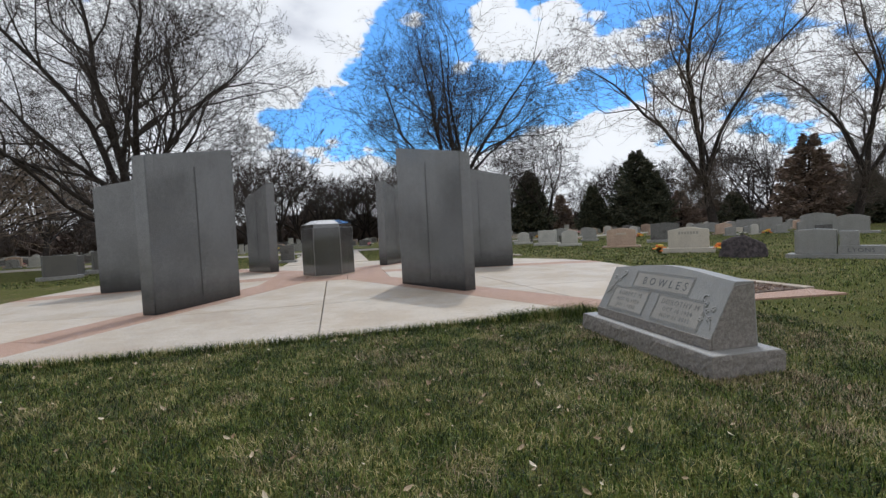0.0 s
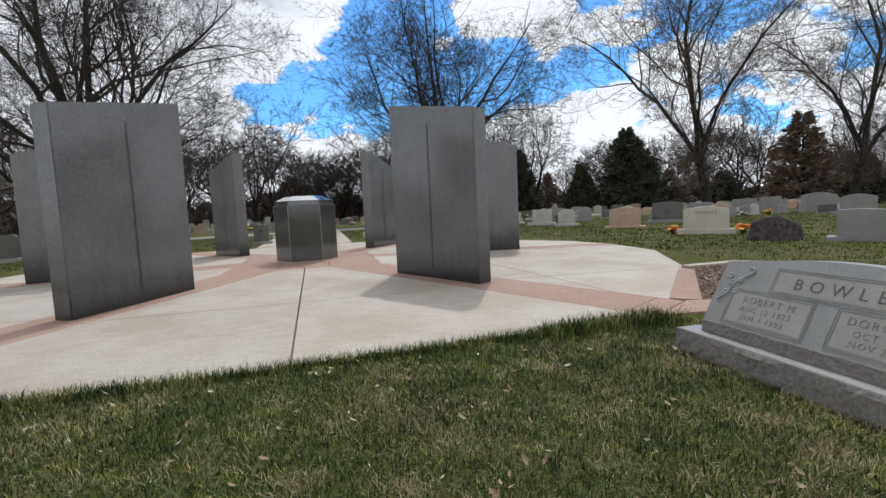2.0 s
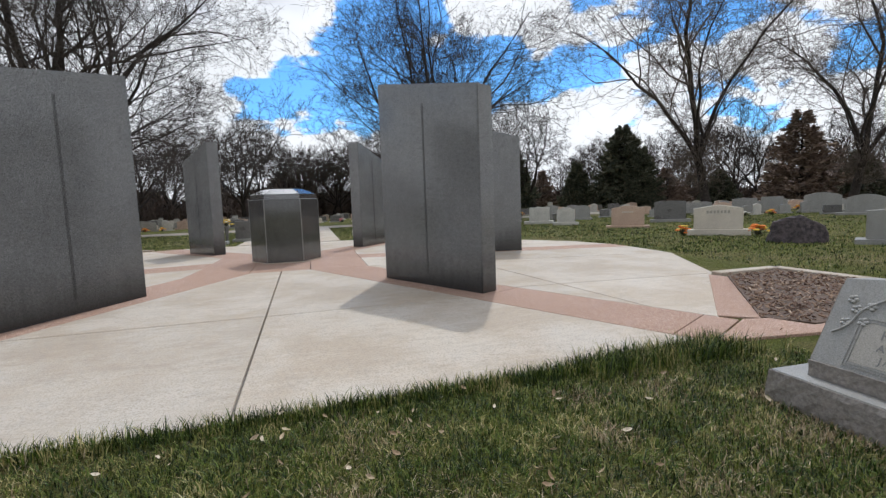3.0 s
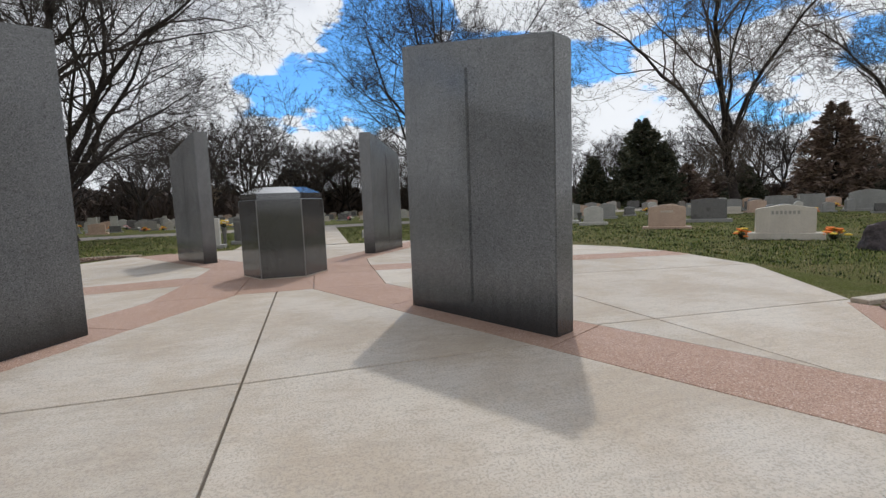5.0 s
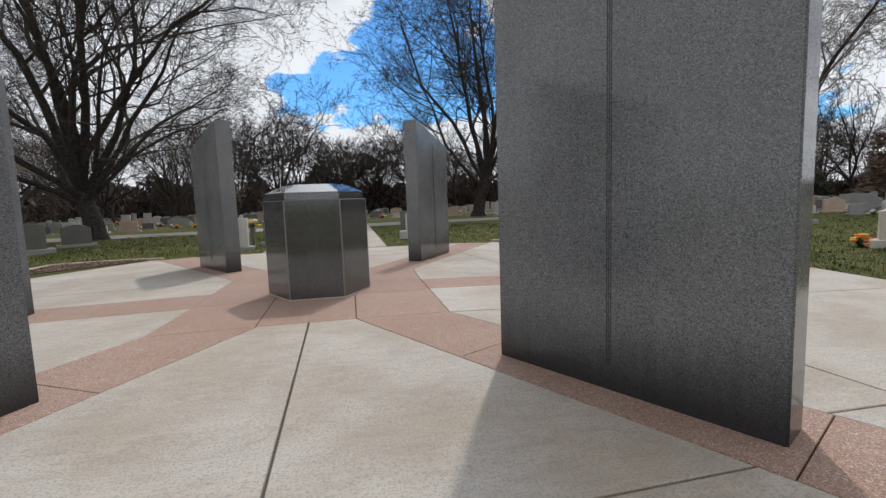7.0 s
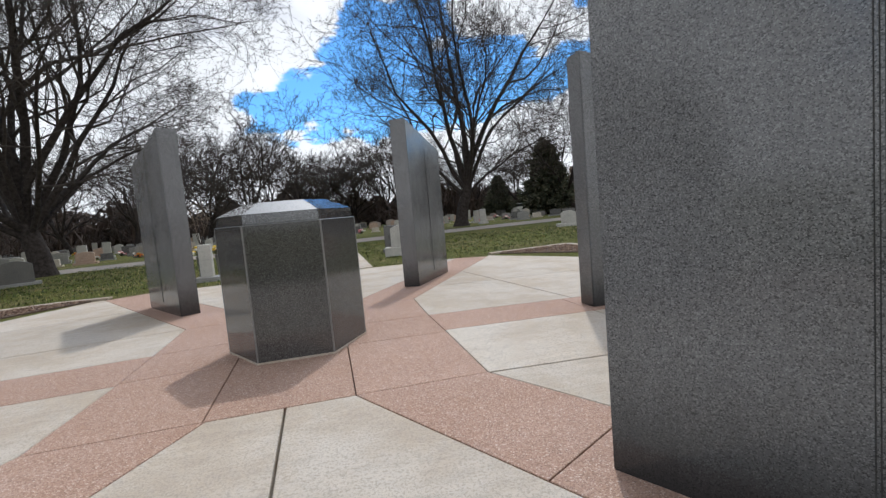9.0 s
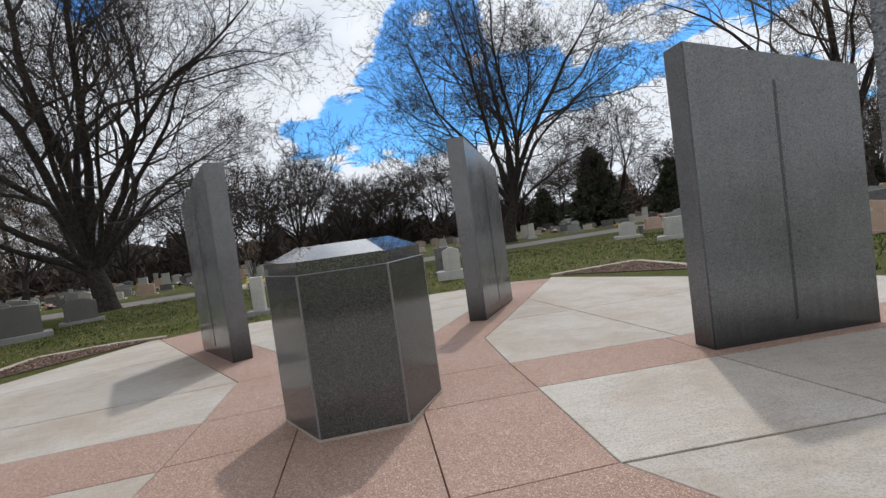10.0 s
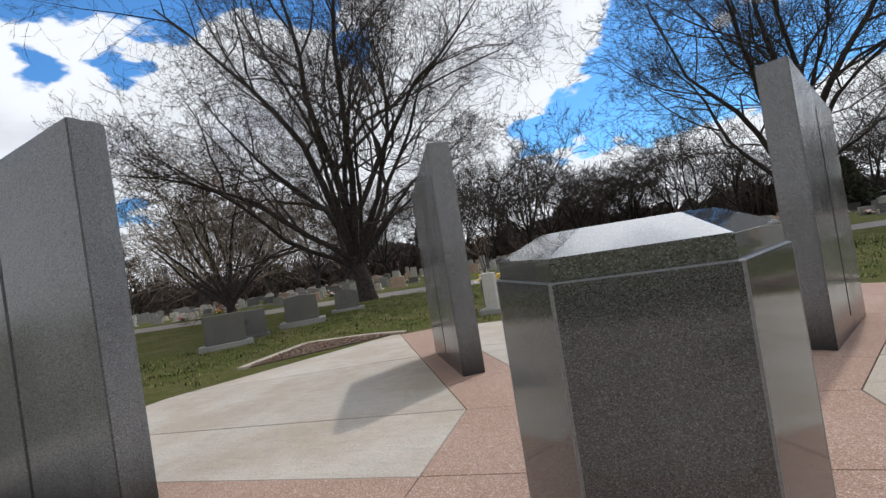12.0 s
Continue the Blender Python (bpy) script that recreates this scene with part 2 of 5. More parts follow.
FAINT = plain("faint carving", (0.15, 0.145, 0.135), (0.22, 0.213, 0.20), 0.9)
GROOVE = plain("groove shade", (0.032, 0.032, 0.031), (0.058, 0.057, 0.055), 0.9)
CONCRETE = poured("brushed concrete", (0.50, 0.430, 0.352), (0.585, 0.518, 0.432), 0.85, 60.0)
PINK_CONCRETE = poured("pink exposed aggregate concrete", (0.375, 0.235, 0.17), (0.45, 0.30, 0.225), 0.85, 70.0, 0.6, 130.0)
KERB = poured("tan kerb concrete", (0.44, 0.37, 0.29), (0.54, 0.46, 0.37), 0.9, 60.0)
JOINT = plain("joint filler", (0.12, 0.106, 0.09), (0.21, 0.188, 0.16), 0.95)
ASPHALT = plain("old tan asphalt", (0.25, 0.215, 0.18), (0.34, 0.295, 0.25), 0.95, 8.0)
SOIL = plain("bed soil", (0.09, 0.064, 0.048), (0.17, 0.12, 0.09), 0.95, 20.0, 0.6)
MULCH = islands("bark mulch", [(0, (0.07, 0.042, 0.03)), (0.5, (0.19, 0.115, 0.08)), (0.85, (0.32, 0.22, 0.15)), (1, (0.50, 0.40, 0.31))], 0.9)
GRASS = islands("grass blades", [(0, (0.012, 0.022, 0.003)), (0.25, (0.040, 0.072, 0.008)), (0.48, (0.120, 0.165, 0.022)), (0.64, (0.24, 0.225, 0.065)), (0.80, (0.40, 0.33, 0.14)), (1, (0.66, 0.55, 0.31))], 0.5, 2.6)
STRAW = islands("dry straw", [(0, (0.12, 0.082, 0.045)), (0.5, (0.28, 0.205, 0.12)), (1, (0.55, 0.45, 0.30))], 0.8)
DEAD_LEAF = islands("dead leaves", [(0, (0.20, 0.13, 0.075)), (0.6, (0.40, 0.31, 0.20)), (1, (0.62, 0.54, 0.42))], 0.85)
BARK = plain("grey brown bark", (0.018, 0.014, 0.012), (0.058, 0.046, 0.039), 0.95, 6.0, 0.9)
TWIG = plain("brown twigs", (0.060, 0.047, 0.039), (0.13, 0.104, 0.087), 0.95, 3.0, 0.0)
BRUSH = plain("grey brown brush", (0.058, 0.042, 0.034), (0.135, 0.098, 0.080), 0.95, 0.3, 0.0)
OAK_TWIG = plain("dark twigs", (0.034, 0.027, 0.023), (0.085, 0.068, 0.057), 0.95, 3.0, 0.0)
ASH_TWIG = plain("light brown twigs", (0.085, 0.066, 0.053), (0.18, 0.142, 0.115), 0.95, 3.0, 0.0)
PALE_TWIG = plain("tan twigs", (0.18, 0.135, 0.096), (0.30, 0.228, 0.168), 0.95, 3.0, 0.0)
NEEDLE = islands("dark needles", [(0, (0.040, 0.046, 0.032)), (0.6, (0.095, 0.103, 0.066)), (1, (0.19, 0.17, 0.115))], 0.9)
BROWN_NEEDLE = islands("rusty needles", [(0, (0.12, 0.086, 0.066)), (0.6, (0.25, 0.175, 0.135)), (1, (0.40, 0.30, 0.235))], 0.9)


def turf():
    m, g, p, co = material("lawn")
    n1, n2, n3 = g.noise(co, 0.35, 5, 0.6), g.noise(co, 2.6, 5, 0.65), g.noise(co, 40.0, 4, 0.7)
    green = g.mix(g.span(n3, 0.3, 0.7), (0.036, 0.045, 0.008), (0.145, 0.155, 0.034))
    straw = g.mix(g.span(n3, 0.3, 0.7), (0.07, 0.053, 0.026), (0.30, 0.235, 0.12))
    f = g.math("ADD", g.span(n1, 0.42, 0.72, 0.0, 0.55), g.span(n2, 0.45, 0.72, 0.0, 0.5), clamp=True)
    g.link(g.mix(f, green, straw), p.inputs["Base Color"])
    p.inputs["Roughness"].default_value, p.inputs["Specular IOR Level"].default_value = 0.95, 0.1
    relief(g, p, g.math("ADD", n3, n2), 1.0, 0.05)
    return m


LAWN = turf()


# building helpers
def mesh_of(name, verts, faces, mat=None, smooth=False):
    me = bpy.data.meshes.new(name)
    me.from_pydata([tuple(v) for v in verts], [], [tuple(f) for f in faces])
    if mat:
        me.materials.append(mat)
    if smooth:
        me.shade_smooth()
    me.update()
    return me


def thing(name, label, category, group="", m=None):
    e = new(name)
    e.empty_display_size = 0.2
    if m is not None:
        e.matrix_basis = m
    return tagged(e, label, category, group)


def part(name, data, mat, parent, label="", m=None, smooth=False):
    """One mesh object under a thing or a part."""
    if isinstance(data, bmesh.types.BMesh):
        me = bpy.data.meshes.new(name)
        data.to_mesh(me)
        data.free()
        if smooth:
            me.shade_smooth()
    else:
        me = data
    if mat and not me.materials:
        me.materials.append(mat)
    ob = new(name, me)
    ob.parent = parent
    if m is not None:
        ob.matrix_basis = m
    return tagged(ob, label) if label else ob


def prism(points, z0, z1, bevel=0.0):
    """A slab over a polygon; z1 is a number or a function of (x, y)."""
    top = z1 if callable(z1) else (lambda x, y: z1)
    bm = bmesh.new()
    low = [bm.verts.new((x, y, z0)) for x, y in points]
    high = [bm.verts.new((x, y, top(x, y))) for x, y in points]
    n = len(points)
    bm.faces.new(high)
    bm.faces.new(low[::-1])
    for i in range(n):
        bm.faces.new((low[i], low[(i + 1) % n], high[(i + 1) % n], high[i]))
    bmesh.ops.recalc_face_normals(bm, faces=bm.faces)
    if bevel:
        edges = [e for e in bm.edges if all(v in set(high) for v in e.verts)]
        bmesh.ops.bevel(bm, geom=edges, offset=bevel, segments=1, affect="EDGES")
    return bm


def extruded(points, y0, y1, bevel=0.0, segments=2):
    """A profile in x and z, drawn out along y."""
    bm = bmesh.new()
    a = [bm.verts.new((x, y0, z)) for x, z in points]
    b = [bm.verts.new((x, y1, z)) for x, z in points]
    n = len(points)
    bm.faces.new(a)
    bm.faces.new(b[::-1])
    for i in range(n):
        bm.faces.new((a[i], b[i], b[(i + 1) % n], a[(i + 1) % n]))
    bmesh.ops.recalc_face_normals(bm, faces=bm.faces)
    if bevel:
        bmesh.ops.bevel(bm, geom=[e for e in bm.edges if e.calc_face_angle(0) > 0.5], offset=bevel, segments=segments, affect="EDGES")
    return bm


def box(x0, x1, y0, y1, z0, z1, bevel=0.0):
    return extruded([(x0, z0), (x1, z0), (x1, z1), (x0, z1)], y0, y1, bevel)


def lettering(text, size, depth, mat, parent, m, spacing=1.0):
    """Words, each letter a part of its own."""
    cu = bpy.data.curves.new("word", "FONT")
    cu.body, cu.size, cu.extrude, cu.align_x, cu.space_character, cu.resolution_u = text, size, depth, "CENTER", spacing, 3
    tmp = bpy.data.objects.new("word", cu)
    me = bpy.data.meshes.new_from_object(tmp)
    bpy.data.objects.remove(tmp)
    whole = bmesh.new()
    whole.from_mesh(me)
    bpy.data.meshes.remove(me)
    bmesh.ops.remove_doubles(whole, verts=list(whole.verts), dist=1e-6)
    whole.verts.index_update()
    left = set(whole.verts)
    while left:
        todo, seen = [next(iter(left))], set()
        while todo:
            v = todo.pop()
            if v not in seen:
                seen.add(v)
                todo += [e.other_vert(v) for e in v.link_edges]
        left -= seen
        order = sorted(seen, key=lambda v: v.index)
        index = {v: i for i, v in enumerate(order)}
        faces = [[index[v] for v in f.verts] for f in whole.faces if f.verts[0] in seen]
        part("letter", mesh_of("letter", [v.co for v in order], faces), mat, parent, "", m)
    whole.free()


# the memorial plaza, drawn in a plan whose origin is the pedestal
CX, CY, TWIST, GROUND = -0.6, 13.5, 6.5, -0.135
PLAN = pose(CX, CY, 0, 0, 0, TWIST)
# the paving's outline: nearly square, its corners cut by planting beds
OUTLINE = [(4.35, -8.12), (4.9, -7.45), (7.13, -5.12), (8.6, -5.08), (9.0, -2.5), (9.2, 0.3), (8.9, 3.0), (8.25, 5.6), (5.75, 8.38), (2.0, 8.62), (-2.4, 8.62),
           (-5.55, 8.12), (-7.92, 5.72), (-8.15, 3.3), (-8.15, 0.0), (-8.1, -3.4), (-7.1, -5.2), (-4.9, -7.5), (-4.45, -8.36), (0.0, -8.34)]


def inside(p, poly):
    hit = False
    for a, b in zip(poly, poly[1:] + poly[:1]):
        if (a[1] > p[1]) != (b[1] > p[1]) and p[0] < (b[0] - a[0]) * (p[1] - a[1]) / (b[1] - a[1]) + a[0]:
            hit = not hit
    return hit


def fall(v, u):
    """Height of the paving: it falls away gently from the middle to six sides."""
    return 0.08 - 0.02425 * max(v * math.cos(radians(30 + 60 * k)) + u * math.sin(radians(30 + 60 * k)) for k in range(6))


ground_mesh = bmesh.new()
bmesh.ops.create_circle(ground_mesh, cap_ends=True, radius=2500, segments=64)
ground = part("ground", ground_mesh, LAWN, None)
ground.location = (0, 20, GROUND)
tagged(ground, "patchy early spring lawn with dry straw patches", "ground", kind="structure")


def clip(poly, a, b, c, keep=0.0):
    """The part of a polygon where a v + b u + c >= keep."""
    out = []
    for i, p in enumerate(poly):
        q = poly[(i + 1) % len(poly)]
        dp, dq = a * p[0] + b * p[1] + c - keep, a * q[0] + b * q[1] + c - keep
        if dp >= 0:
            out.append(p)
        if (dp >= 0) != (dq >= 0):
            s = dp / (dp - dq)
            out.append((p[0] + s * (q[0] - p[0]), p[1] + s * (q[1] - p[1])))
    return out


def area(poly):
    return sum(p[0] * q[1] - q[0] * p[1] for p, q in zip(poly, poly[1:] + poly[:1])) / 2


def cut(polys, p, q, gap=0.007):
    """Splits polygons along the line through p and q, with a joint between."""
    n = Vector((-(q[1] - p[1]), q[0] - p[0])).normalized()
    c = -(n.x * p[0] + n.y * p[1])
    out = []
    for poly in polys:
        out += [h for h in (clip(poly, n.x, n.y, c, gap), clip(poly, -n.x, -n.y, -c, gap)) if len(h) > 2 and abs(area(h)) > 0.004]
    return out


def shrink(poly, gap=0.006):
    """Moves each side of a nearly convex polygon inwards."""
    if area(poly) < 0:
        poly = poly[::-1]
    out, n = [], len(poly)
    for i in range(n):
        a, b, c = (Vector(poly[(i + k) % n]) for k in (-1, 0, 1))
        d, e = (b - a).normalized(), (c - b).normalized()
        nd, ne = Vector((-d.y, d.x)), Vector((-e.y, e.x))
        h = (nd + ne)
        h = h / max(0.3, h.dot(nd)) * gap
        out.append((b.x + h.x, b.y + h.y))
    return out


def along(k, r, side):
    """A point of the plan r out along arm k and to the side of it."""
    a = radians(60 * k)
    return (r * math.cos(a) - side * math.sin(a), r * math.sin(a) + side * math.cos(a))


def reach_edge(way):
    """How far a line given by way(r) runs before it leaves the paving."""
    lo, hi = 4.0, 14.0
    for _ in range(40):
        mid = (lo + hi) / 2
        lo, hi = (mid, hi) if inside(way(mid), OUTLINE) else (lo, mid)
    return way(lo)


def bearing(p):
    return math.degrees(math.atan2(p[1], p[0])) % 360


def rim(p, q):
    """The outline from p round to q, counter-clockwise."""
    a0 = bearing(p)
    turn = (bearing(q) - a0) % 360
    between = sorted(((bearing(c) - a0) % 360, c) for c in OUTLINE)
    return [p] + [c for a, c in between if 0.05 < a < turn - 0.05] + [q]


paving = tagged(new("plaza_floor"), "round plaza of pale concrete panels with pink arms", "plaza floor", kind="structure")
paving.matrix_basis = PLAN
part("joint_bed", prism(shrink(OUTLINE, 0.02), GROUND - 0.15, lambda x, y: fall(x, y) - 0.010), JOINT, paving, "dark recessed joint filler")

W = 0.5
SIDES = {0: (-0.33, 0.57), 3: (-0.47, 0.55)}


def sides(k):
    return SIDES.get(k, (-W, W))


# concrete fields between the arms: inner corners, then the rim
fields = {}
for k, inner in {0: [(1.70, 0.57), (1.76, 2.0)], 1: [(0.57, 2.0), (-0.58, 2.0)], 2: [(-1.72, 1.96), (-1.68, 0.47)],
                 3: [(-1.68, -0.55), (-1.78, -1.86)], 4: [(-0.58, -1.87), (0.55, -1.87)], 5: [(1.70, -1.85), (1.70, -0.33)]}.items():
    j = (k + 1) % 6
    p = reach_edge(lambda r: along(k, r, sides(k)[1]))
    q = reach_edge(lambda r: along(j, r, sides(j)[0]))
    fields[k] = rim(p, q) + inner[::-1]
cuts = {4: [((0.0, -2), (0.06, -9))], 5: [(along(5, 6.15, 0.5), (8.6, -4.95)), ((1.70, -1.86), (8.6, -2.04)), ((3.7, -0.33), (3.95, -2.3))],
        0: [(along(1, 6.15, -0.5), along(0, 3.9, 0.57)), ((5.0, 3.2), (9.0, 3.4))], 2: [((-1.72, 1.96), (-9, 1.7)), (along(2, 6.15, 0.5), (-8.5, 3.9))],
        3: [(along(4, 3.9, -0.5), along(3, 5.4, 0.55)), (along(4, 6.15, -0.5), (-8.8, -3.6))], 1: [((0.0, 2), (0.0, 9)), ((-9, 5.5), (9, 5.5))]}
pink = []
for k, poly in fields.items():
    pieces = [poly]
    for p, q in cuts.get(k, ()):
        pieces = cut(pieces, p, q, 0.005)
    if k == 4:
        # the cross joint is set off a little at the middle one
        pieces = [h for piece in pieces for h in (cut([piece], (-9, -5.62), (0, -5.53), 0.005) if sum(p[0] for p in piece) < 0 else cut([piece], (0, -5.55), (2.5, -5.465), 0.005))]
    for piece in pieces:
        part("concrete_panel", prism(shrink(piece, 0.005), GROUND - 0.1, fall, 0.006), CONCRETE, paving, "pale brushed concrete")
# pink arms, with joints before and behind each standing slab
starts = {0: [(1.70, -0.33), (1.70, 0.57)], 1: [(1.76, 2.0), (0.57, 2.0)], 2: [(-0.58, 2.0), (-1.72, 1.96)], 3: [(-1.68, 0.47), (-1.68, -0.55)],
          4: [(-1.78, -1.86), (-0.58, -1.87)], 5: [(0.55, -1.87), (1.70, -1.85)]}
for k, (a, b) in starts.items():
    end = {0: 9.2, 1: 9.6, 2: 9.6, 3: 8.15}.get(k, 9.1)
    s0, s1 = sides(k)
    poly = [a, along(k, end, s0), along(k, end, s1), b]
    pieces = [poly]
    for r in (3.72, 6.2, 8.75 if k == 5 else 8.0):
        pieces = cut(pieces, along(k, r, -1), along(k, r, 1), 0.001)
    pink += pieces
# the pink middle round the pedestal
ring = [(-0.58, -1.87), (0.55, -1.87), (1.70, -1.85), (1.70, -0.33), (1.70, 0.57), (1.76, 2.0), (0.57, 2.0), (-0.58, 2.0), (-1.72, 1.96), (-1.68, 0.47), (-1.68, -0.55), (-1.78, -1.86)]
middle = [ring]
for p, q in (((0.55, -2), (0.555, 2)), ((-0.6, -2), (-0.59, 2)), ((-2, -0.5), (2, -0.40)), ((-2, 0.47), (2, 0.57))):
    middle = cut(middle, p, q, 0.001)
pink += middle
for piece in pink:
    part("pink_panel", prism(shrink(piece, 0.0042), GROUND - 0.1, fall, 0.004), PINK_CONCRETE, paving, "pink exposed aggregate concrete")

# path that leaves the plaza between the far slabs, and the cemetery lane
path = tagged(new("path"), "straight pale concrete path to the lane", "path", kind="structure")
path.matrix_basis = PLAN
for i in range(5):
    u0, u1 = 8.7 + i * 3.3, 8.7 + (i + 1) * 3.3
    part("concrete_panel", prism(shrink([(-2.35, u0), (1.75, u0), (1.75, u1), (-2.35, u1)], 0.008), GROUND - 0.1, GROUND + 0.02, 0.006), CONCRETE, path)
LANE = [(-60, 24), (-38, 29.5), (-20, 34.5), (-12, 36.4), (-4, 38.3), (6, 40.6), (18, 43.8), (40, 51), (90, 70)]


def strip(points, width, z0, z1):
    """A lane along a line of points."""
    pts = [Vector(p) for p in points]
    lo, hi = [], []
    for i, p in enumerate(pts):
        d = (pts[min(i + 1, len(pts) - 1)] - pts[max(i - 1, 0)]).normalized()
        n = Vector((-d.y, d.x))
        lo.append(p - n * width / 2)
        hi.append(p + n * width / 2)
    return prism([tuple(v) for v in lo] + [tuple(v) for v in hi[::-1]], z0, z1)


road = part("road", strip(LANE, 4.2, GROUND - 0.05, GROUND + 0.012), ASPHALT, None)
tagged(road, "narrow worn tan asphalt cemetery lane", "road", kind="structure")


# standing granite slabs, one on each arm
R_IN, R_OUT, HALF, Z_IN, Z_OUT = 3.93, 6.10, 0.16, 3.27, 2.865


def standing_slab():
    t = thing("memorial_slab", "tall grey granite slab with a slanting top and a grooved face", "memorial slab", "slabs round the pedestal")
    bm = extruded([(R_IN, -0.12), (R_OUT, -0.12), (R_OUT, Z_OUT), (R_IN, Z_IN)], -HALF, HALF, 0.012)
    for f in bm.faces:
        f.material_index = int(abs(f.normal.x) > 0.95)
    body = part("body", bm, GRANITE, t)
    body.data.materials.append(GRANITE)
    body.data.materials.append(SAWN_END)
    g0 = (R_IN + R_OUT) / 2 - 0.02
    for side in (-1, 1):
        for i in (-1, 0, 1):
            x = g0 + 0.016 * i
            part("groove", box(x - 0.0022, x + 0.0022, side * (HALF + 0.0015) - 0.001, side * (HALF + 0.0015) + 0.001, 0.16, 2.78), GROOVE, t, "narrow dark groove cut in the face")
    return t


slab = standing_slab()
SHIFT = (-0.12, 0.03, -0.05, -0.05, -0.03, 0.0)
slab.matrix_basis = PLAN @ pose(SHIFT[0], 0, 0)
slab.scale = (1, 1, 1.022)
for k in range(1, 6):
    copy_thing(slab, PLAN @ pose(SHIFT[k], 0, 0, 0, 0, 60 * k)).scale = (1, 1, 1)


# six-sided pedestal
def hexagon(r, z, turn=0.0):
    return [(r * math.cos(radians(60 * k + turn)), r * math.sin(radians(60 * k + turn)), z) for k in range(6)]


def stacked(rings, bevel=0.0):
    bm = bmesh.new()
    rows = [[bm.verts.new(p) for p in ring] for ring in rings]
    n = len(rows[0])
    bm.faces.new(rows[0][::-1])
    bm.faces.new(rows[-1])
    for a, b in zip(rows, rows[1:]):
        for i in range(n):
            bm.faces.new((a[i], a[(i + 1) % n], b[(i + 1) % n], b[i]))
    bmesh.ops.recalc_face_normals(bm, faces=bm.faces)
    if bevel:
        bmesh.ops.bevel(bm, geom=list(bm.edges), offset=bevel, segments=2, affect="EDGES")
    return bm


pedestal = thing("pedestal", "polished dark granite six-sided pedestal with a shallow peaked cap", "pedestal", m=PLAN @ pose(0.028, 0, 0))
R_PED = 0.768
part("body", stacked([hexagon(R_PED, 0.035), hexagon(R_PED, 1.474)], 0.004), POLISHED, pedestal)
part("cap", stacked([hexagon(R_PED - 0.030, 1.478), hexagon(R_PED - 0.030, 1.588), hexagon(0.455, 1.708)], 0.004), HONED, pedestal, "peaked cap of the same granite")
for k in range(6):
    p = Vector(hexagon(R_PED, 0)[k])
    part("arris", stacked([[(p.x * s + dx, p.y * s + dy, z) for s, dx, dy in ((1.003, 0, 0), (0.984, -p.y * 0.024, p.x * 0.024), (0.96, 0, 0), (0.984, p.y * 0.024, -p.x * 0.024))] for z in (0.05, 1.473)]), ARRIS, pedestal, "pale sawn edge line")
part("lip", stacked([hexagon(R_PED - 0.002, 1.4735), hexagon(R_PED - 0.012, 1.480)]), ARRIS, pedestal, "pale joint under the cap")
part("mortar_bead", stacked([hexagon(R_PED + 0.014, 0.03), hexagon(R_PED + 0.010, 0.078)], 0.003), KERB, pedestal, "pale mortar bead at the foot")

# mulch beds with kerbs at the corners of the plaza
rng = random.Random(5)


def mulch_bed(poly, edge, name_label):
    """A bed with loose bark on soil; edge: the kerb's line."""
    bed = thing("mulch_bed", name_label, "mulch bed", "corner beds", PLAN)
    part("soil", prism(poly, GROUND - 0.05, GROUND + 0.03), SOIL, bed, "dark bed soil")
    verts, faces = [], []
    xs, ys = [p[0] for p in poly], [p[1] for p in poly]
    count = 0
    while count < 1500:
        p = (rng.uniform(min(xs), max(xs)), rng.uniform(min(ys), max(ys)))
        if not inside(p, poly):
            continue
        count += 1
        ln, wd, th = rng.uniform(0.02, 0.075), rng.uniform(0.01, 0.03), rng.uniform(0.004, 0.012)
        m = pose(p[0], p[1], GROUND + 0.035 + rng.uniform(0, 0.035), rng.uniform(-35, 35), rng.uniform(-35, 35), rng.uniform(0, 360))
        n = len(verts)
        for sx, sy, sz in ((-1, -1, -1), (1, -0.6, -1), (0.8, 1, -1), (-1, 0.7, -1), (-0.9, -0.8, 1), (0.9, -0.6, 1), (0.8, 0.8, 1), (-0.8, 0.7, 1)):
            verts.append(m @ Vector((sx * ln / 2, sy * wd / 2, sz * th / 2)))
        faces += [(n + a, n + b, n + c, n + d) for a, b, c, d in ((3, 2, 1, 0), (4, 5, 6, 7), (0, 1, 5, 4), (1, 2, 6, 5), (2, 3, 7, 6), (3, 0, 4, 7))]
    bark = part("bark_mulch", mesh_of("bark_mulch", verts, faces), MULCH, bed, "loose brown bark chips")
    tagged(bark, kind="stuff")
    for a, b in zip(edge, edge[1:]):
        d = (Vector(b) - Vector(a)).normalized()
        n = Vector((-d.y, d.x)) * 0.11
        q = [(a[0] - n.x, a[1] - n.y), (b[0] - n.x, b[1] - n.y), (b[0] + n.x, b[1] + n.y), (a[0] + n.x, a[1] + n.y)]
        part("kerb", prism(shrink(q, 0.004), GROUND - 0.08, GROUND + 0.06, 0.01), KERB, bed, "tan concrete kerb")
    return bed


mulch_bed([(-7.95, 5.72), (-5.58, 8.14), (-6.4, 8.3), (-8.0, 8.0)], [(-8.1, 5.6), (-8.1, 8.1), (-6.4, 8.42), (-5.2, 8.28)], "triangular bed of brown bark mulch with a tan kerb")
mulch_bed([(8.28, 5.62), (8.35, 8.7), (5.8, 8.42)], [(8.45, 5.4), (8.48, 8.85), (5.5, 8.55)], "triangular bed of dark bark mulch beside the lawn")
mulch_bed([(5.24, -7.66), (7.2, -5.42), (8.35, -5.35), (8.35, -8.0), (5.5, -8.05)], [(7.2, -5.2), (8.5, -5.2), (8.5, -8.1)], "bark mulch bed beside a pink border")
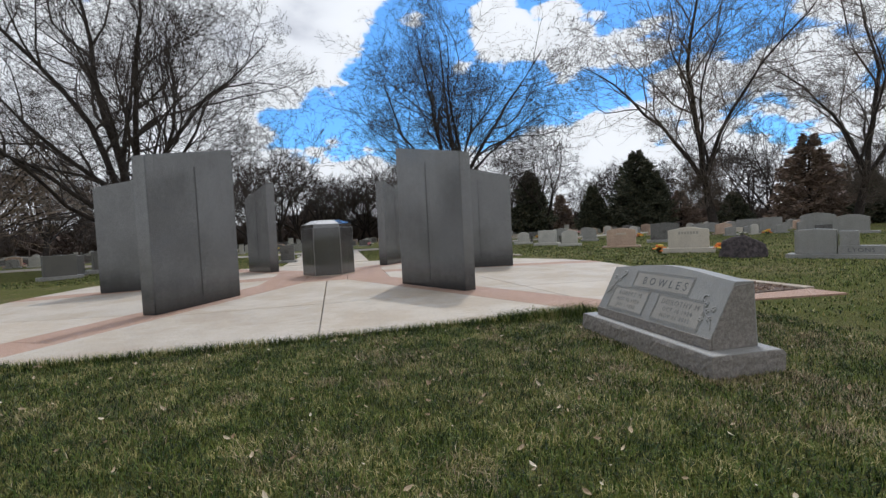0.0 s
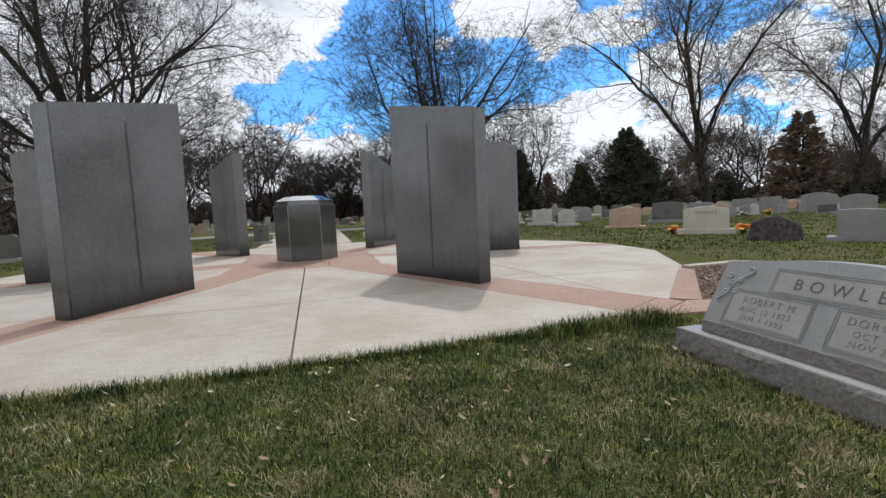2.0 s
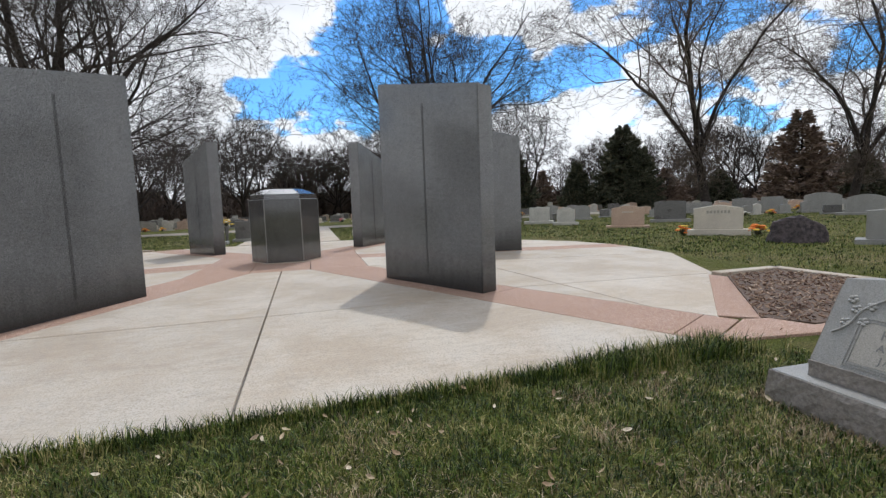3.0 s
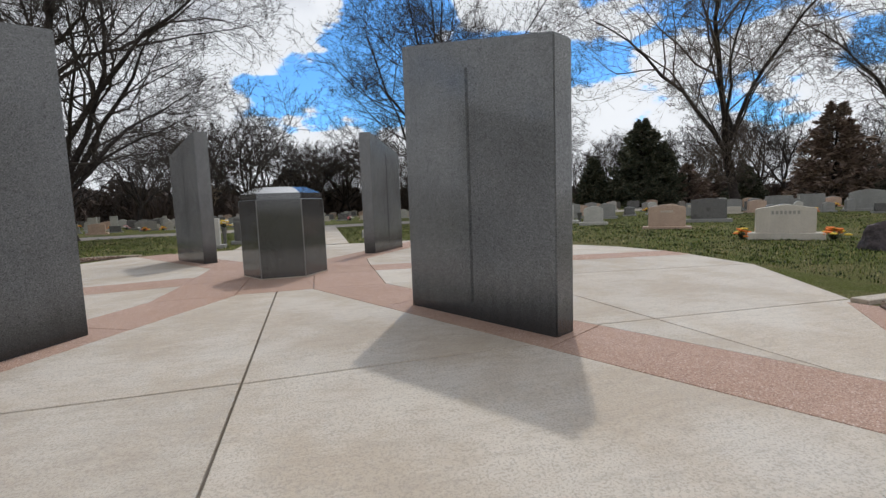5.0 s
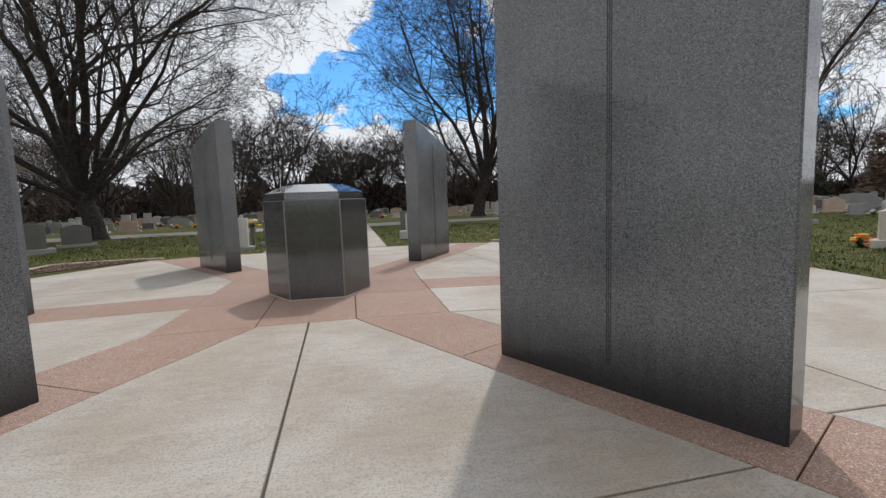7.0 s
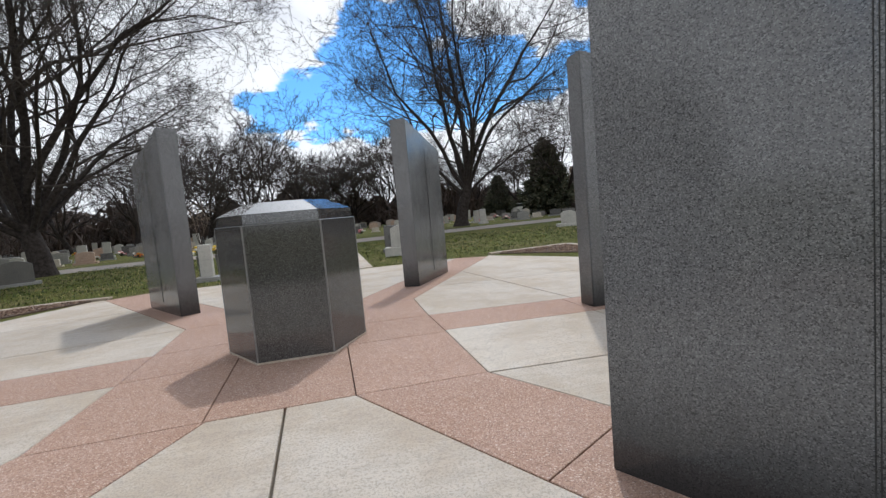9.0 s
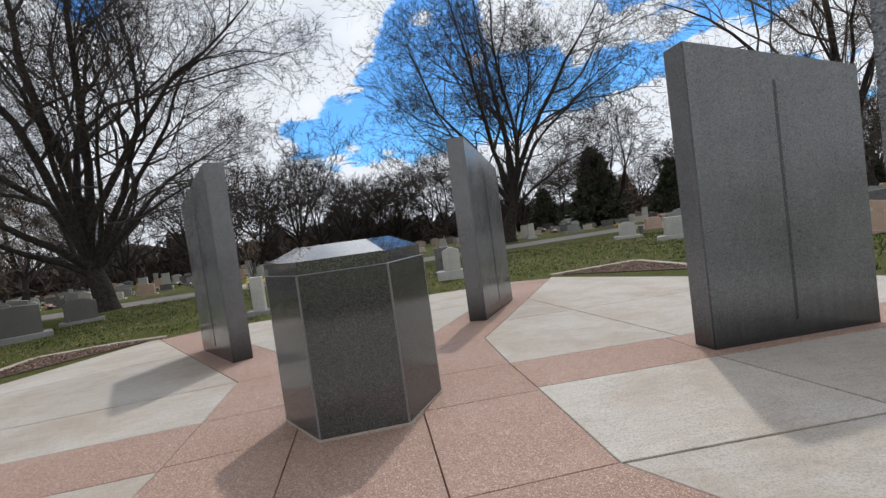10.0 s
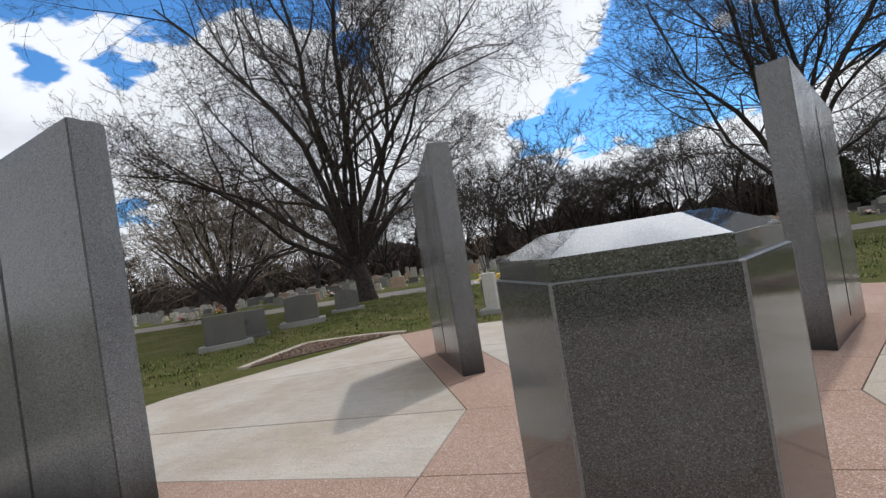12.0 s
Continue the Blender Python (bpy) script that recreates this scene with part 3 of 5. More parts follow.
part("pink_border", prism(shrink([along(5, 9.12, -0.5), (8.5, -8.75), (8.5, -8.1), (5.42, -8.08), (5.28, -7.72), along(5, 9.12, 0.5)], 0.005), GROUND - 0.1, GROUND + 0.03, 0.005), PINK_CONCRETE, paving, "pink exposed aggregate concrete")
border = part("pink_border", prism(shrink([(4.90, -7.42), (5.28, -7.68), (7.25, -5.45), (7.13, -5.10)], 0.005), GROUND - 0.1, lambda x, y: fall(x, y) + 0.004, 0.005), PINK_CONCRETE, paving, "pink exposed aggregate concrete")


# bare trees
class Tubes:
    """Many tapered tubes in one mesh."""

    def __init__(self):
        self.verts, self.faces, self.count = [], [], 0

    def add(self, pts, radii, k):
        rings = len(pts)
        ang = np.arange(k) * (2 * np.pi / k)
        base = self.count
        for i in range(rings):
            d = pts[min(i + 1, rings - 1)] - pts[max(i - 1, 0)]
            d = d / (np.linalg.norm(d) + 1e-9)
            s = np.cross(d, (0.31, 0.87, 0.38) if abs(d[2]) > 0.8 else (0, 0, 1.0))
            s = s / (np.linalg.norm(s) + 1e-9)
            t = np.cross(d, s)
            self.verts.append(pts[i] + radii[i] * (np.cos(ang)[:, None] * s + np.sin(ang)[:, None] * t))
        self.count += rings * k
        for i in range(rings - 1):
            a = base + i * k
            for j in range(k):
                b = (j + 1) % k
                self.faces.append((a + j, a + b, a + k + b, a + k + j))

    def mesh(self, name, mat):
        v, f = np.concatenate(self.verts), np.array(self.faces, dtype=np.int32)
        me = bpy.data.meshes.new(name)
        me.vertices.add(len(v))
        me.vertices.foreach_set("co", v.astype(np.float32).ravel())
        me.loops.add(f.size)
        me.loops.foreach_set("vertex_index", f.ravel())
        me.polygons.add(len(f))
        me.polygons.foreach_set("loop_start", np.arange(len(f), dtype=np.int32) * 4)
        me.materials.append(mat)
        me.update(calc_edges=True)
        me.shade_smooth()
        return me


def grow(seed, height, girth, fork, limbs, lean, counts, reach=0.62, up=0.10, wobble=0.16, fine=0.0085, stout=0.27, boughs=(), shoots=0):
    """A leafless tree: trunk and limbs in one set of tubes, twigs in another. fork: height of the first fork as a share; lean: degrees of the limbs
    from upright; counts: children per branch at each level; boughs: the limbs one by one, as share of the trunk, azimuth, degrees from upright,
    length and share of its girth; shoots: thin twigs round the trunk."""
    r = np.random.RandomState(seed)
    wood, twigs = Tubes(), Tubes()

    def side_of(d, angle):
        a = r.normal(size=3)
        a = a - d * a.dot(d)
        a = a / (np.linalg.norm(a) + 1e-9)
        return d * np.cos(angle) + a * np.sin(angle)

    def branch(p, d, length, rad, level, bend=np.zeros(3)):
        n = (7, 8, 6, 4, 3, 2)[min(level, 5)]
        pts, dirs = [p], [d]
        for i in range(n):
            d = d + r.normal(size=3) * wobble * (0.6, 0.85, 1.35, 2.0, 2.5, 2.5)[level] + np.array((0, 0, (up * 0.4, up * 0.4, up, up * 0.8, up * 0.6, 0.0)[level])) + bend
            d = d / np.linalg.norm(d)
            p = p + d * length / n
            pts.append(p)
            dirs.append(d)
        tip = 0.6 if level == 0 else 0.16
        radii = [max(rad * (1 - (1 - tip) * i / n), fine) for i in range(n + 1)]
        if level == 0:
            radii[0] *= 1.35
        (wood if level < 2 else twigs).add(pts, radii, (10, 7, 5, 4, 3)[min(level, 4)])
        if level > len(counts):
            return
        if level == 0 and boughs:
            for share, az, tilt, ln, girthy in boughs:
                i = min(int(share * n), n - 1)
                q = pts[i] + (pts[i + 1] - pts[i]) * (share * n - i)
                az, tilt = np.radians(az + r.uniform(-8, 8)), np.radians(tilt)
                out = np.array((np.cos(az), np.sin(az), 0.0))
                branch(q, out * np.sin(tilt * 0.68) + np.array((0, 0, np.cos(tilt * 0.68))), ln, rad * girthy, 1, out * tilt * 0.11)
            for _ in range(shoots):
                i = min(int(n * r.uniform(0.45, 1.0)), n - 1)
                branch(pts[i], side_of(dirs[i], np.radians(r.uniform(35, 85))), r.uniform(1.0, 3.2), 0.02, 3)
            return
        m = counts[level - 1] if level else limbs
        if level == len(counts) + 0 and level > 0 and m == 0:
            return
        for c in range(m):
            if level == 0:
                s = 1.0 - 0.35 * r.rand() * (c > 1)
            else:
                s = 0.22 + 0.78 * (c + r.rand()) / m
            i = min(int(s * n), n - 1)
            f = s * n - i
            q = pts[i] + (pts[i + 1] - pts[i]) * f
            if level == 0:
                az = 2 * np.pi * (c + 0.35 * r.rand()) / limbs + (1.3 if c == 0 else 0.0)
                tilt = np.radians(lean * (0.35 + 0.85 * r.rand())) if c else np.radians(lean * 0.42)
                e = np.array((np.cos(az) * np.sin(tilt), np.sin(az) * np.sin(tilt), np.cos(tilt)))
                ln = height * (1 - fork) * (0.75 + 0.3 * r.rand())
                ln *= 1.08 - 0.42 * (tilt / 1.2) ** 2
                branch(q, e, ln, rad * (stout + 0.14 * r.rand()), 1)
            else:
                e = side_of(dirs[i], np.radians(28 + 30 * r.rand()))
                ln = length * reach * (0.75 + 0.5 * r.rand()) * (1.12 - 0.62 * s)
                branch(q, e, ln, max(radii[i] * (0.38 + 0.22 * r.rand()), fine), level + 1)

    branch(np.zeros(3), np.array((0, 0, 1.0)), height * fork, girth, 0)
    return wood, twigs


def bare_tree(label, seed, height, girth, fork, limbs, lean, counts, twig=None, **more):
    wood, twigs = grow(seed, height, girth, fork, limbs, lean, counts, **more)
    t = thing("bare_tree", label, "tree", "bare trees")
    part("trunk", wood.mesh("trunk", BARK), None, t, "grey brown bark trunk and limbs")
    part("crown", twigs.mesh("crown", twig or TWIG), None, t, "bare thin branches and twigs")
    return t


def put(t, x, y, turn=0.0, size=1.0, tall=1.0):
    t.matrix_basis = pose(x, y, GROUND - 0.05, 0, 0, turn) @ Matrix.Diagonal((size, size, size * tall, 1))
    return t


def again(t, x, y, turn, size=1.0, tall=1.0):
    c = copy_thing(t, pose(x, y, GROUND - 0.05, 0, 0, turn))
    c.scale = (size, size, size * tall)
    return c


OAK_BOUGHS = ((1.0, 300, 3, 19.5, 0.50), (0.95, 35, 13, 18.5, 0.44), (0.9, 215, 13, 18.5, 0.44), (1.0, 125, 20, 17.5, 0.38), (0.85, 305, 24, 17, 0.36), (0.8, 45, 31, 16, 0.36),
              (0.78, 205, 33, 15, 0.38), (0.72, 238, 47, 13, 0.33), (0.72, 18, 46, 13.5, 0.31), (0.75, 100, 45, 14, 0.3), (0.8, 280, 47, 14, 0.3), (0.6, 215, 58, 12, 0.28),
              (0.6, 52, 60, 11.5, 0.25), (0.65, 150, 58, 12.5, 0.25), (0.65, 330, 58, 12.5, 0.25))
ELM_BOUGHS = ((1.0, 170, 5, 20, 0.46), (1.0, -10, 13, 19.5, 0.44), (0.92, 170, 20, 18.5, 0.40), (0.88, -10, 28, 17, 0.38), (0.82, 165, 36, 16, 0.36), (0.76, -14, 44, 14.5, 0.33),
              (0.7, 175, 52, 13.5, 0.30), (0.9, 80, 24, 17, 0.34), (0.9, 260, 24, 17, 0.34), (0.8, 105, 44, 13, 0.28), (0.8, 285, 44, 13, 0.28), (0.66, 0, 60, 11.5, 0.24))
ASH_BOUGHS = ((1.0, -36, 3, 20.5, 0.62), (0.9, 144, 33, 17.5, 0.50), (1.0, -30, 20, 17.5, 0.46), (0.95, 235, 22, 15, 0.36), (0.95, 54, 26, 15, 0.36), (0.85, -45, 46, 10, 0.26), (0.8, 200, 50, 8.5, 0.2))
oak = put(bare_tree("wide spreading bare tree with many upright limbs", 11, 20.5, 0.58, 0.15, 12, 57, (10, 8, 6, 3), OAK_TWIG, wobble=0.17, up=0.06, fine=0.008, boughs=OAK_BOUGHS), -16.2, 33.2)
elm = put(bare_tree("tall bare tree with limbs rising from a low fork", 23, 23.0, 0.58, 0.16, 10, 48, (10, 8, 5, 3), OAK_TWIG, wobble=0.17, up=0.06, fine=0.010, boughs=ELM_BOUGHS), 7.4, 47.2)
ash = put(bare_tree("bare tree with two heavy forking stems", 37, 25.0, 0.44, 0.21, 6, 42, (11, 7, 5, 3), ASH_TWIG, wobble=0.15, up=0.07, fine=0.011, boughs=ASH_BOUGHS, shoots=90), 31.0, 39.2)
far_a = put(bare_tree("slender bare tree in the far tree line", 41, 13.0, 0.30, 0.2, 7, 40, (8, 6, 4), OAK_TWIG, wobble=0.19, fine=0.016, stout=0.32), 21.0, 55.0, 0)
far_b = put(bare_tree("rounded bare tree in the far tree line", 53, 12.0, 0.28, 0.22, 8, 52, (8, 6, 4), OAK_TWIG, wobble=0.2, fine=0.016, stout=0.32), -9.0, 70.0, 0)
bushy = put(bare_tree("many-stemmed bare tree with tan twigs", 61, 11.0, 0.42, 0.07, 16, 46, (9, 7, 4), PALE_TWIG, wobble=0.11, up=0.05, fine=0.013), -29.5, 35.0, 0)
again(ash, 40.5, 34.5, 170, 0.85)


# evergreens: whorled boughs that carry small needle sprays
def conifer(label, seed, height, spread, mat, boughs=150, ragged=0.35, bare=0.05):
    r = np.random.RandomState(seed)
    wood = Tubes()
    wood.add([np.array((0, 0, height * s)) for s in (0, 0.3, 0.6, 0.97)], [spread * 0.07, spread * 0.055, spread * 0.035, 0.02], 7)
    v, f = [], []
    for i in range(boughs):
        s = bare + (1 - bare) * ((i + r.rand()) / boughs) ** 1.1
        a = i * 2.4 + r.normal() * 0.5
        ln = spread * min(1.0, (1.03 - s) ** 0.75 * 1.1, 0.62 + 1.6 * s) * (1 + ragged * (0.25 - 1.1 * r.rand() ** 1.5))
        ln = max(ln, 0.35)
        droop, rise = r.uniform(-0.05, 0.22), r.uniform(0.0, 0.25)
        root = np.array((0, 0, height * s))
        way = np.array((math.cos(a), math.sin(a), 0.0))
        side = np.array((-math.sin(a), math.cos(a), 0.0))
        at = lambda q: root + way * ln * q + np.array((0, 0, ln * (rise * q * q - droop * q)))  # noqa: E731
        wood.add([at(0.0), at(0.5), at(1.0)], [0.05, 0.035, 0.01], 3)
        for _ in range(int(10 + 13 * ln)):
            q = 0.2 + 0.83 * r.rand() ** 0.7
            wide = ln * 0.30 * (1.15 - q)
            c = at(q) + side * r.normal() * wide * 0.8 + np.array((0, 0, r.normal() * 0.16))
            size = r.uniform(0.26, 0.62)
            for _ in range(2):
                out = way * 0.7 + side * r.normal() * 0.8 + np.array((0, 0, r.normal() * 0.45 + 0.05))
                out = out / np.linalg.norm(out)
                w = np.cross(out, r.normal(size=3))
                w = w / (np.linalg.norm(w) + 1e-9) * size * 0.17
                n = len(v)
                v += [c - w * 0.4, c + w * 0.4, c + out * size * 0.5 + w, c + out * size * 1.2, c + out * size * 0.5 - w]
                f += [(n, n + 1, n + 2, n + 3, n + 4)]
    t = thing("evergreen_tree", label, "tree", "evergreens")
    part("trunk", wood.mesh("trunk", BARK), None, t)
    part("crown", mesh_of("crown", v, f, mat), None, t, "dense needle sprays")
    return t


dark_fir = put(conifer("dark dense evergreen tree", 3, 8.0, 3.0, NEEDLE, 230, 0.45), 18.9, 57.0)
ragged_fir = put(conifer("dark ragged evergreen tree", 5, 10.0, 3.9, NEEDLE, 210, 0.75), 32.5, 55.5)
rusty_fir = put(conifer("rusty brown winter evergreen tree", 8, 9.0, 3.4, BROWN_NEEDLE, 130, 0.95), 43.0, 41.5)
polar = lambda az, d: (1.0 + d * math.cos(radians(az)), 2.0 + d * math.sin(radians(az)))  # noqa: E731
for kind, az, d, size, tall in (
    (dark_fir, 77.0, 66, 0.7, 0.9), (dark_fir, 64.5, 62, 0.75, 1.0), (ragged_fir, 57.5, 60, 0.65, 1.1), (dark_fir, 50.0, 64, 0.7, 0.75), (rusty_fir, 55.0, 62, 0.7, 0.75),
    (rusty_fir, 68.5, 70, 0.7, 0.9), (dark_fir, 39.0, 60, 0.9, 0.7), (ragged_fir, 147.5, 78, 0.75, 1.0), (dark_fir, 131.0, 80, 0.7, 0.8), (dark_fir, 59.3, 66, 0.8, 0.85), (rusty_fir, 52.5, 70, 0.7, 0.7), (rusty_fir, 42.5, 66, 0.7, 0.7), (rusty_fir, 100, 88, 0.8, 0.6), (rusty_fir, 112, 84, 0.9, 0.6), (rusty_fir, 88, 86, 0.9, 0.55), (rusty_fir, 125, 88, 0.9, 0.6)):
    again(kind, *polar(az, d), az * 7 % 360, size, tall)
rng = random.Random(9)
for az, d, size in ((67.0, 62, 0.0), (97.0, 76, 1.05), (103.5, 62, 1.15), (107.5, 60, 1.05), (101.0, 70, 1.0), (92.5, 74, 0.95), (88.0, 66, 1.0), (84.0, 72, 1.1), (114.0, 66, 1.05),
                    (119.0, 72, 1.1), (126.0, 58, 1.1), (131.0, 66, 1.2), (137.5, 64, 1.0), (144.0, 72, 0.9), (150.0, 76, 0.8), (156.0, 70, 0.8), (79.5, 76, 1.0), (74.5, 72, 0.95),
                    (63.5, 74, 0.9), (60.0, 66, 0.95), (56.0, 74, 0.9), (48.5, 70, 0.95), (46.5, 64, 0.9), (41.0, 72, 0.9), (36.0, 66, 0.9), (110.5, 80, 1.0), (94.5, 86, 0.9), (122.5, 84, 1.0)):
    if size:
        again(rng.choice((far_a, far_b)), *polar(az, d), rng.uniform(0, 360), size * rng.uniform(0.92, 1.08), rng.uniform(0.95, 1.1))


# far thicket that closes the view
def thicket():
    r = np.random.RandomState(77)
    tubes = Tubes()
    for i in range(9000):
        az = radians(r.uniform(12, 178))
        d = 74 + 30 * r.rand()
        p = np.array((1 + d * math.cos(az), 2 + d * math.sin(az), GROUND))
        h = (1.8 + 4.6 * r.rand() ** 1.6) * (0.9 + 0.25 * math.sin(az * 23) + 0.2 * math.sin(az * 51 + 1)) * float(np.interp(math.degrees(az), (58, 76), (0.6, 1.0)))
        q = p + np.array((r.normal() * 0.4, r.normal() * 0.4, h * 0.45))
        e = q + np.array((r.normal() * 0.9, r.normal() * 0.9, h * 0.55))
        tubes.add([p, q, e], [0.15, 0.11, 0.03], 3)
        for k in range(3):
            o = p + (q - p) * r.uniform(0.2, 1.0)
            tubes.add([o, o + np.array((r.normal() * 1.0, r.normal() * 1.0, h * r.uniform(0.2, 0.45)))], [0.09, 0.03], 3)
    return tubes.mesh("thicket", BRUSH)


def undergrowth():
    """Low dense brush: small ragged sprays, thick near the ground."""
    r = np.random.RandomState(78)
    n = 60000
    az, d = np.radians(r.uniform(12, 178, n)), 76 + 24 * r.rand(n)
    top = 4.9 + 1.3 * np.sin(az * 19) + 1.0 * np.sin(az * 47 + 2) + 0.6 * np.sin(az * 113)
    top = top * np.interp(np.degrees(az), (62, 74, 90, 98, 104, 120, 134), (0.40, 0.6, 1.0, 1.0, 0.95, 0.95, 0.6))
    c = np.column_stack((1 + d * np.cos(az), 2 + d * np.sin(az), GROUND + top * r.rand(n) ** 1.15))
    a, b = r.normal(size=(n, 3)), r.normal(size=(n, 3))
    a = a / np.linalg.norm(a, axis=1)[:, None] * r.uniform(0.35, 0.9, n)[:, None]
    b = b / np.linalg.norm(b, axis=1)[:, None] * r.uniform(0.12, 0.35, n)[:, None]
    v = np.stack((c - a, c + b, c + a, c - b), axis=1).reshape(-1, 3)
    v[:, 2] = np.maximum(v[:, 2], GROUND - 0.1)
    return mesh_of("undergrowth", v, np.arange(4 * n).reshape(-1, 4))


brush = part("undergrowth", undergrowth(), BRUSH, None)
tagged(brush, "low brown undergrowth below the far trees", "brush", kind="stuff")
woods = part("thicket", thicket(), None, None)
tagged(woods, "dense dark leafless brush along the far edge", "brush", kind="stuff")
for i in range(20):
    az = 34 + 126 * (i + rng.random()) / 20
    again(rng.choice((far_a, far_b)), *polar(az, rng.uniform(74, 96)), rng.uniform(0, 360), rng.uniform(0.85, 1.25), rng.uniform(0.9, 1.1))


# the near memorial with a slanting face
def near_memorial():
    m = thing("slant_headstone", "grey granite slant headstone with carved flowers and lettering", "headstone", m=pose(4.342, 3.68, GROUND, 0, 0, -85.1))
    B = 0.20
    bm = box(-1.12, 1.12, -0.35, 0.36, -0.03, B, 0.0)
    bmesh.ops.subdivide_edges(bm, edges=[e for e in bm.edges if e.calc_length() > 1], cuts=56)
    bmesh.ops.subdivide_edges(bm, edges=[e for e in bm.edges if abs(e.verts[0].co.y - e.verts[1].co.y) > 0.5], cuts=18)
    bmesh.ops.subdivide_edges(bm, edges=[e for e in bm.edges if abs(e.verts[0].co.z - e.verts[1].co.z) > 0.1], cuts=6)
    for v in bm.verts:
        if v.co.z < B - 0.012:
            d = 0.016 * noise.noise(v.co * 9) + 0.010 * noise.noise(v.co * 27) - 0.008
            if abs(v.co.y) > 0.33:
                v.co.y += math.copysign(d, v.co.y)
            if abs(v.co.x) > 1.1:
                v.co.x += math.copysign(d, v.co.x)
    part("base", bm, ROUGH_STONE, m, "rock-pitched granite base")
    part("base_top", box(-1.112, 1.112, -0.342, 0.352, B - 0.002, B + 0.006, 0.003), GREY_STONE, m, "smooth sawn top of the base")
    bm = bmesh.new()
    rows, n = [], 24
    for i in range(n + 1):
        x = -0.95 + 1.9 * i / n
        t = 0.80 + 0.075 * math.cos(math.pi * 0.5 * x / 0.95) ** 1.3
        yt = -0.22 + 0.29 * (t - 0.31) / 0.53
        rows.append([bm.verts.new((x, y, z)) for y, z in ((-0.22, B + 0.006), (-0.22, 0.31), (yt, t), (0.24, t - 0.01), (0.27, B + 0.006))])
    for a, b in zip(rows, rows[1:]):
        for j in range(5):
            bm.faces.new((a[j], b[j], b[(j + 1) % 5], a[(j + 1) % 5]))
    bm.faces.new(rows[0])
    bm.faces.new(rows[-1][::-1])
    bmesh.ops.recalc_face_normals(bm, faces=bm.faces)
    part("die", bm, GREY_STONE, m, "grey granite block with a smooth slanting face")
    bm = box(-0.951, 0.951, -0.232, -0.21, B + 0.008, 0.307, 0.0)
    bmesh.ops.subdivide_edges(bm, edges=[e for e in bm.edges if e.calc_length() > 1], cuts=60)
    bmesh.ops.subdivide_edges(bm, edges=[e for e in bm.edges if abs(e.verts[0].co.z - e.verts[1].co.z) > 0.05], cuts=4)
    for v in bm.verts:
        if v.co.y < -0.225:
            v.co.y += 0.012 * noise.noise(v.co * 11) + 0.007 * noise.noise(v.co * 31)
    part("riser", bm, ROUGH_STONE, m, "rough rock-pitched band below the face")
    for side in (-1, 1):
        end = extruded([(-0.21, B + 0.008), (-0.21, 0.31), (0.03, 0.76), (0.22, 0.78), (0.25, B + 0.008)], 0, 0.014)
        bmesh.ops.subdivide_edges(end, edges=list(end.edges), cuts=3, use_grid_fill=True)
        part("rough_end", end, ROUGH_STONE, m, "rough broken end face", Matrix(((0, side, 0, side * 0.946), (1, 0, 0, 0), (0, 0, 1, 0), (0, 0, 0, 1))))
    up = Vector((0, 0.29, 0.53)).normalized()
    out = Vector((1, 0, 0)).cross(up)
    face = Matrix(((1, up.x, out.x, 0), (0, up.y, out.y, -0.22), (0, up.z, out.z, 0.31), (0, 0, 0, 1)))

    def frame_of(x0, x1, s0, s1, w=0.006):
        bm = bmesh.new()
        for a, b, c, d in ((x0, x1, s0, s0 + w), (x0, x1, s1 - w, s1), (x0, x0 + w, s0, s1), (x1 - w, x1, s0, s1)):
            q = prism([(a, c), (b, c), (b, d), (a, d)], -0.004, 0.005)
            me = bpy.data.meshes.new("rim")
            q.to_mesh(me)
            q.free()
            bm.from_mesh(me)
            bpy.data.meshes.remove(me)
        return bm

    for x0, x1, s0, s1 in ((-0.44, 0.46, 0.36, 0.52), (-0.75, -0.11, 0.05, 0.30), (0.09, 0.74, 0.05, 0.30)):
        panel = part("panel", prism([(x0, s0), (x1, s0), (x1, s1), (x0, s1)], -0.01, 0.0025), PANEL, m, "frosted lettering panel", face)
        part("rim", frame_of(x0 - 0.012, x1 + 0.012, s0 - 0.012, s1 + 0.012), GREY_STONE, panel, "raised double rim")
        part("rim", frame_of(x0 - 0.028, x1 + 0.028, s0 - 0.028, s1 + 0.028, 0.004), GREY_STONE, panel)
    for text, x, s, size in (("BOWLES", 0.06, 0.395, 0.125), ("ROBERT M", -0.43, 0.22, 0.078), ("AUG 12 1922", -0.43, 0.148, 0.062), ("JAN 1 1992", -0.43, 0.078, 0.062),
                             ("DOROTHY M", 0.415, 0.22, 0.078), ("OCT 16 1924", 0.415, 0.148, 0.062), ("NOV 21 2012", 0.415, 0.078, 0.062)):
        lettering(text, size, 0.0012, CARVED if size > 0.1 else FAINT, m, face @ pose(x, s, 0.0035), 1.75 if size > 0.1 else 1.25)
    # carved flower sprays at both ends
    for x0, lean, s0 in ((-0.80, 1, 0.30), (0.80, -1, 0.17)):
        spray = Tubes()
        pts = [np.array((x0 - lean * 0.10 + lean * 0.20 * t + 0.02 * math.sin(t * 7), s0 - 0.10 + 0.26 * t, 0.004)) for t in np.linspace(0, 1, 9)]
        spray.add(pts, [0.007] * 9, 5)
        hook = [pts[-1] + np.array((lean * 0.03 * math.sin(a), 0.03 * (1 - math.cos(a)), 0)) for a in np.linspace(0, 4, 7)]
        spray.add(hook, [0.008] * 7, 5)
        carving = part("carved_flower", spray.mesh("carved_flower", GREY_STONE), None, m, "raised carved flower spray", face)
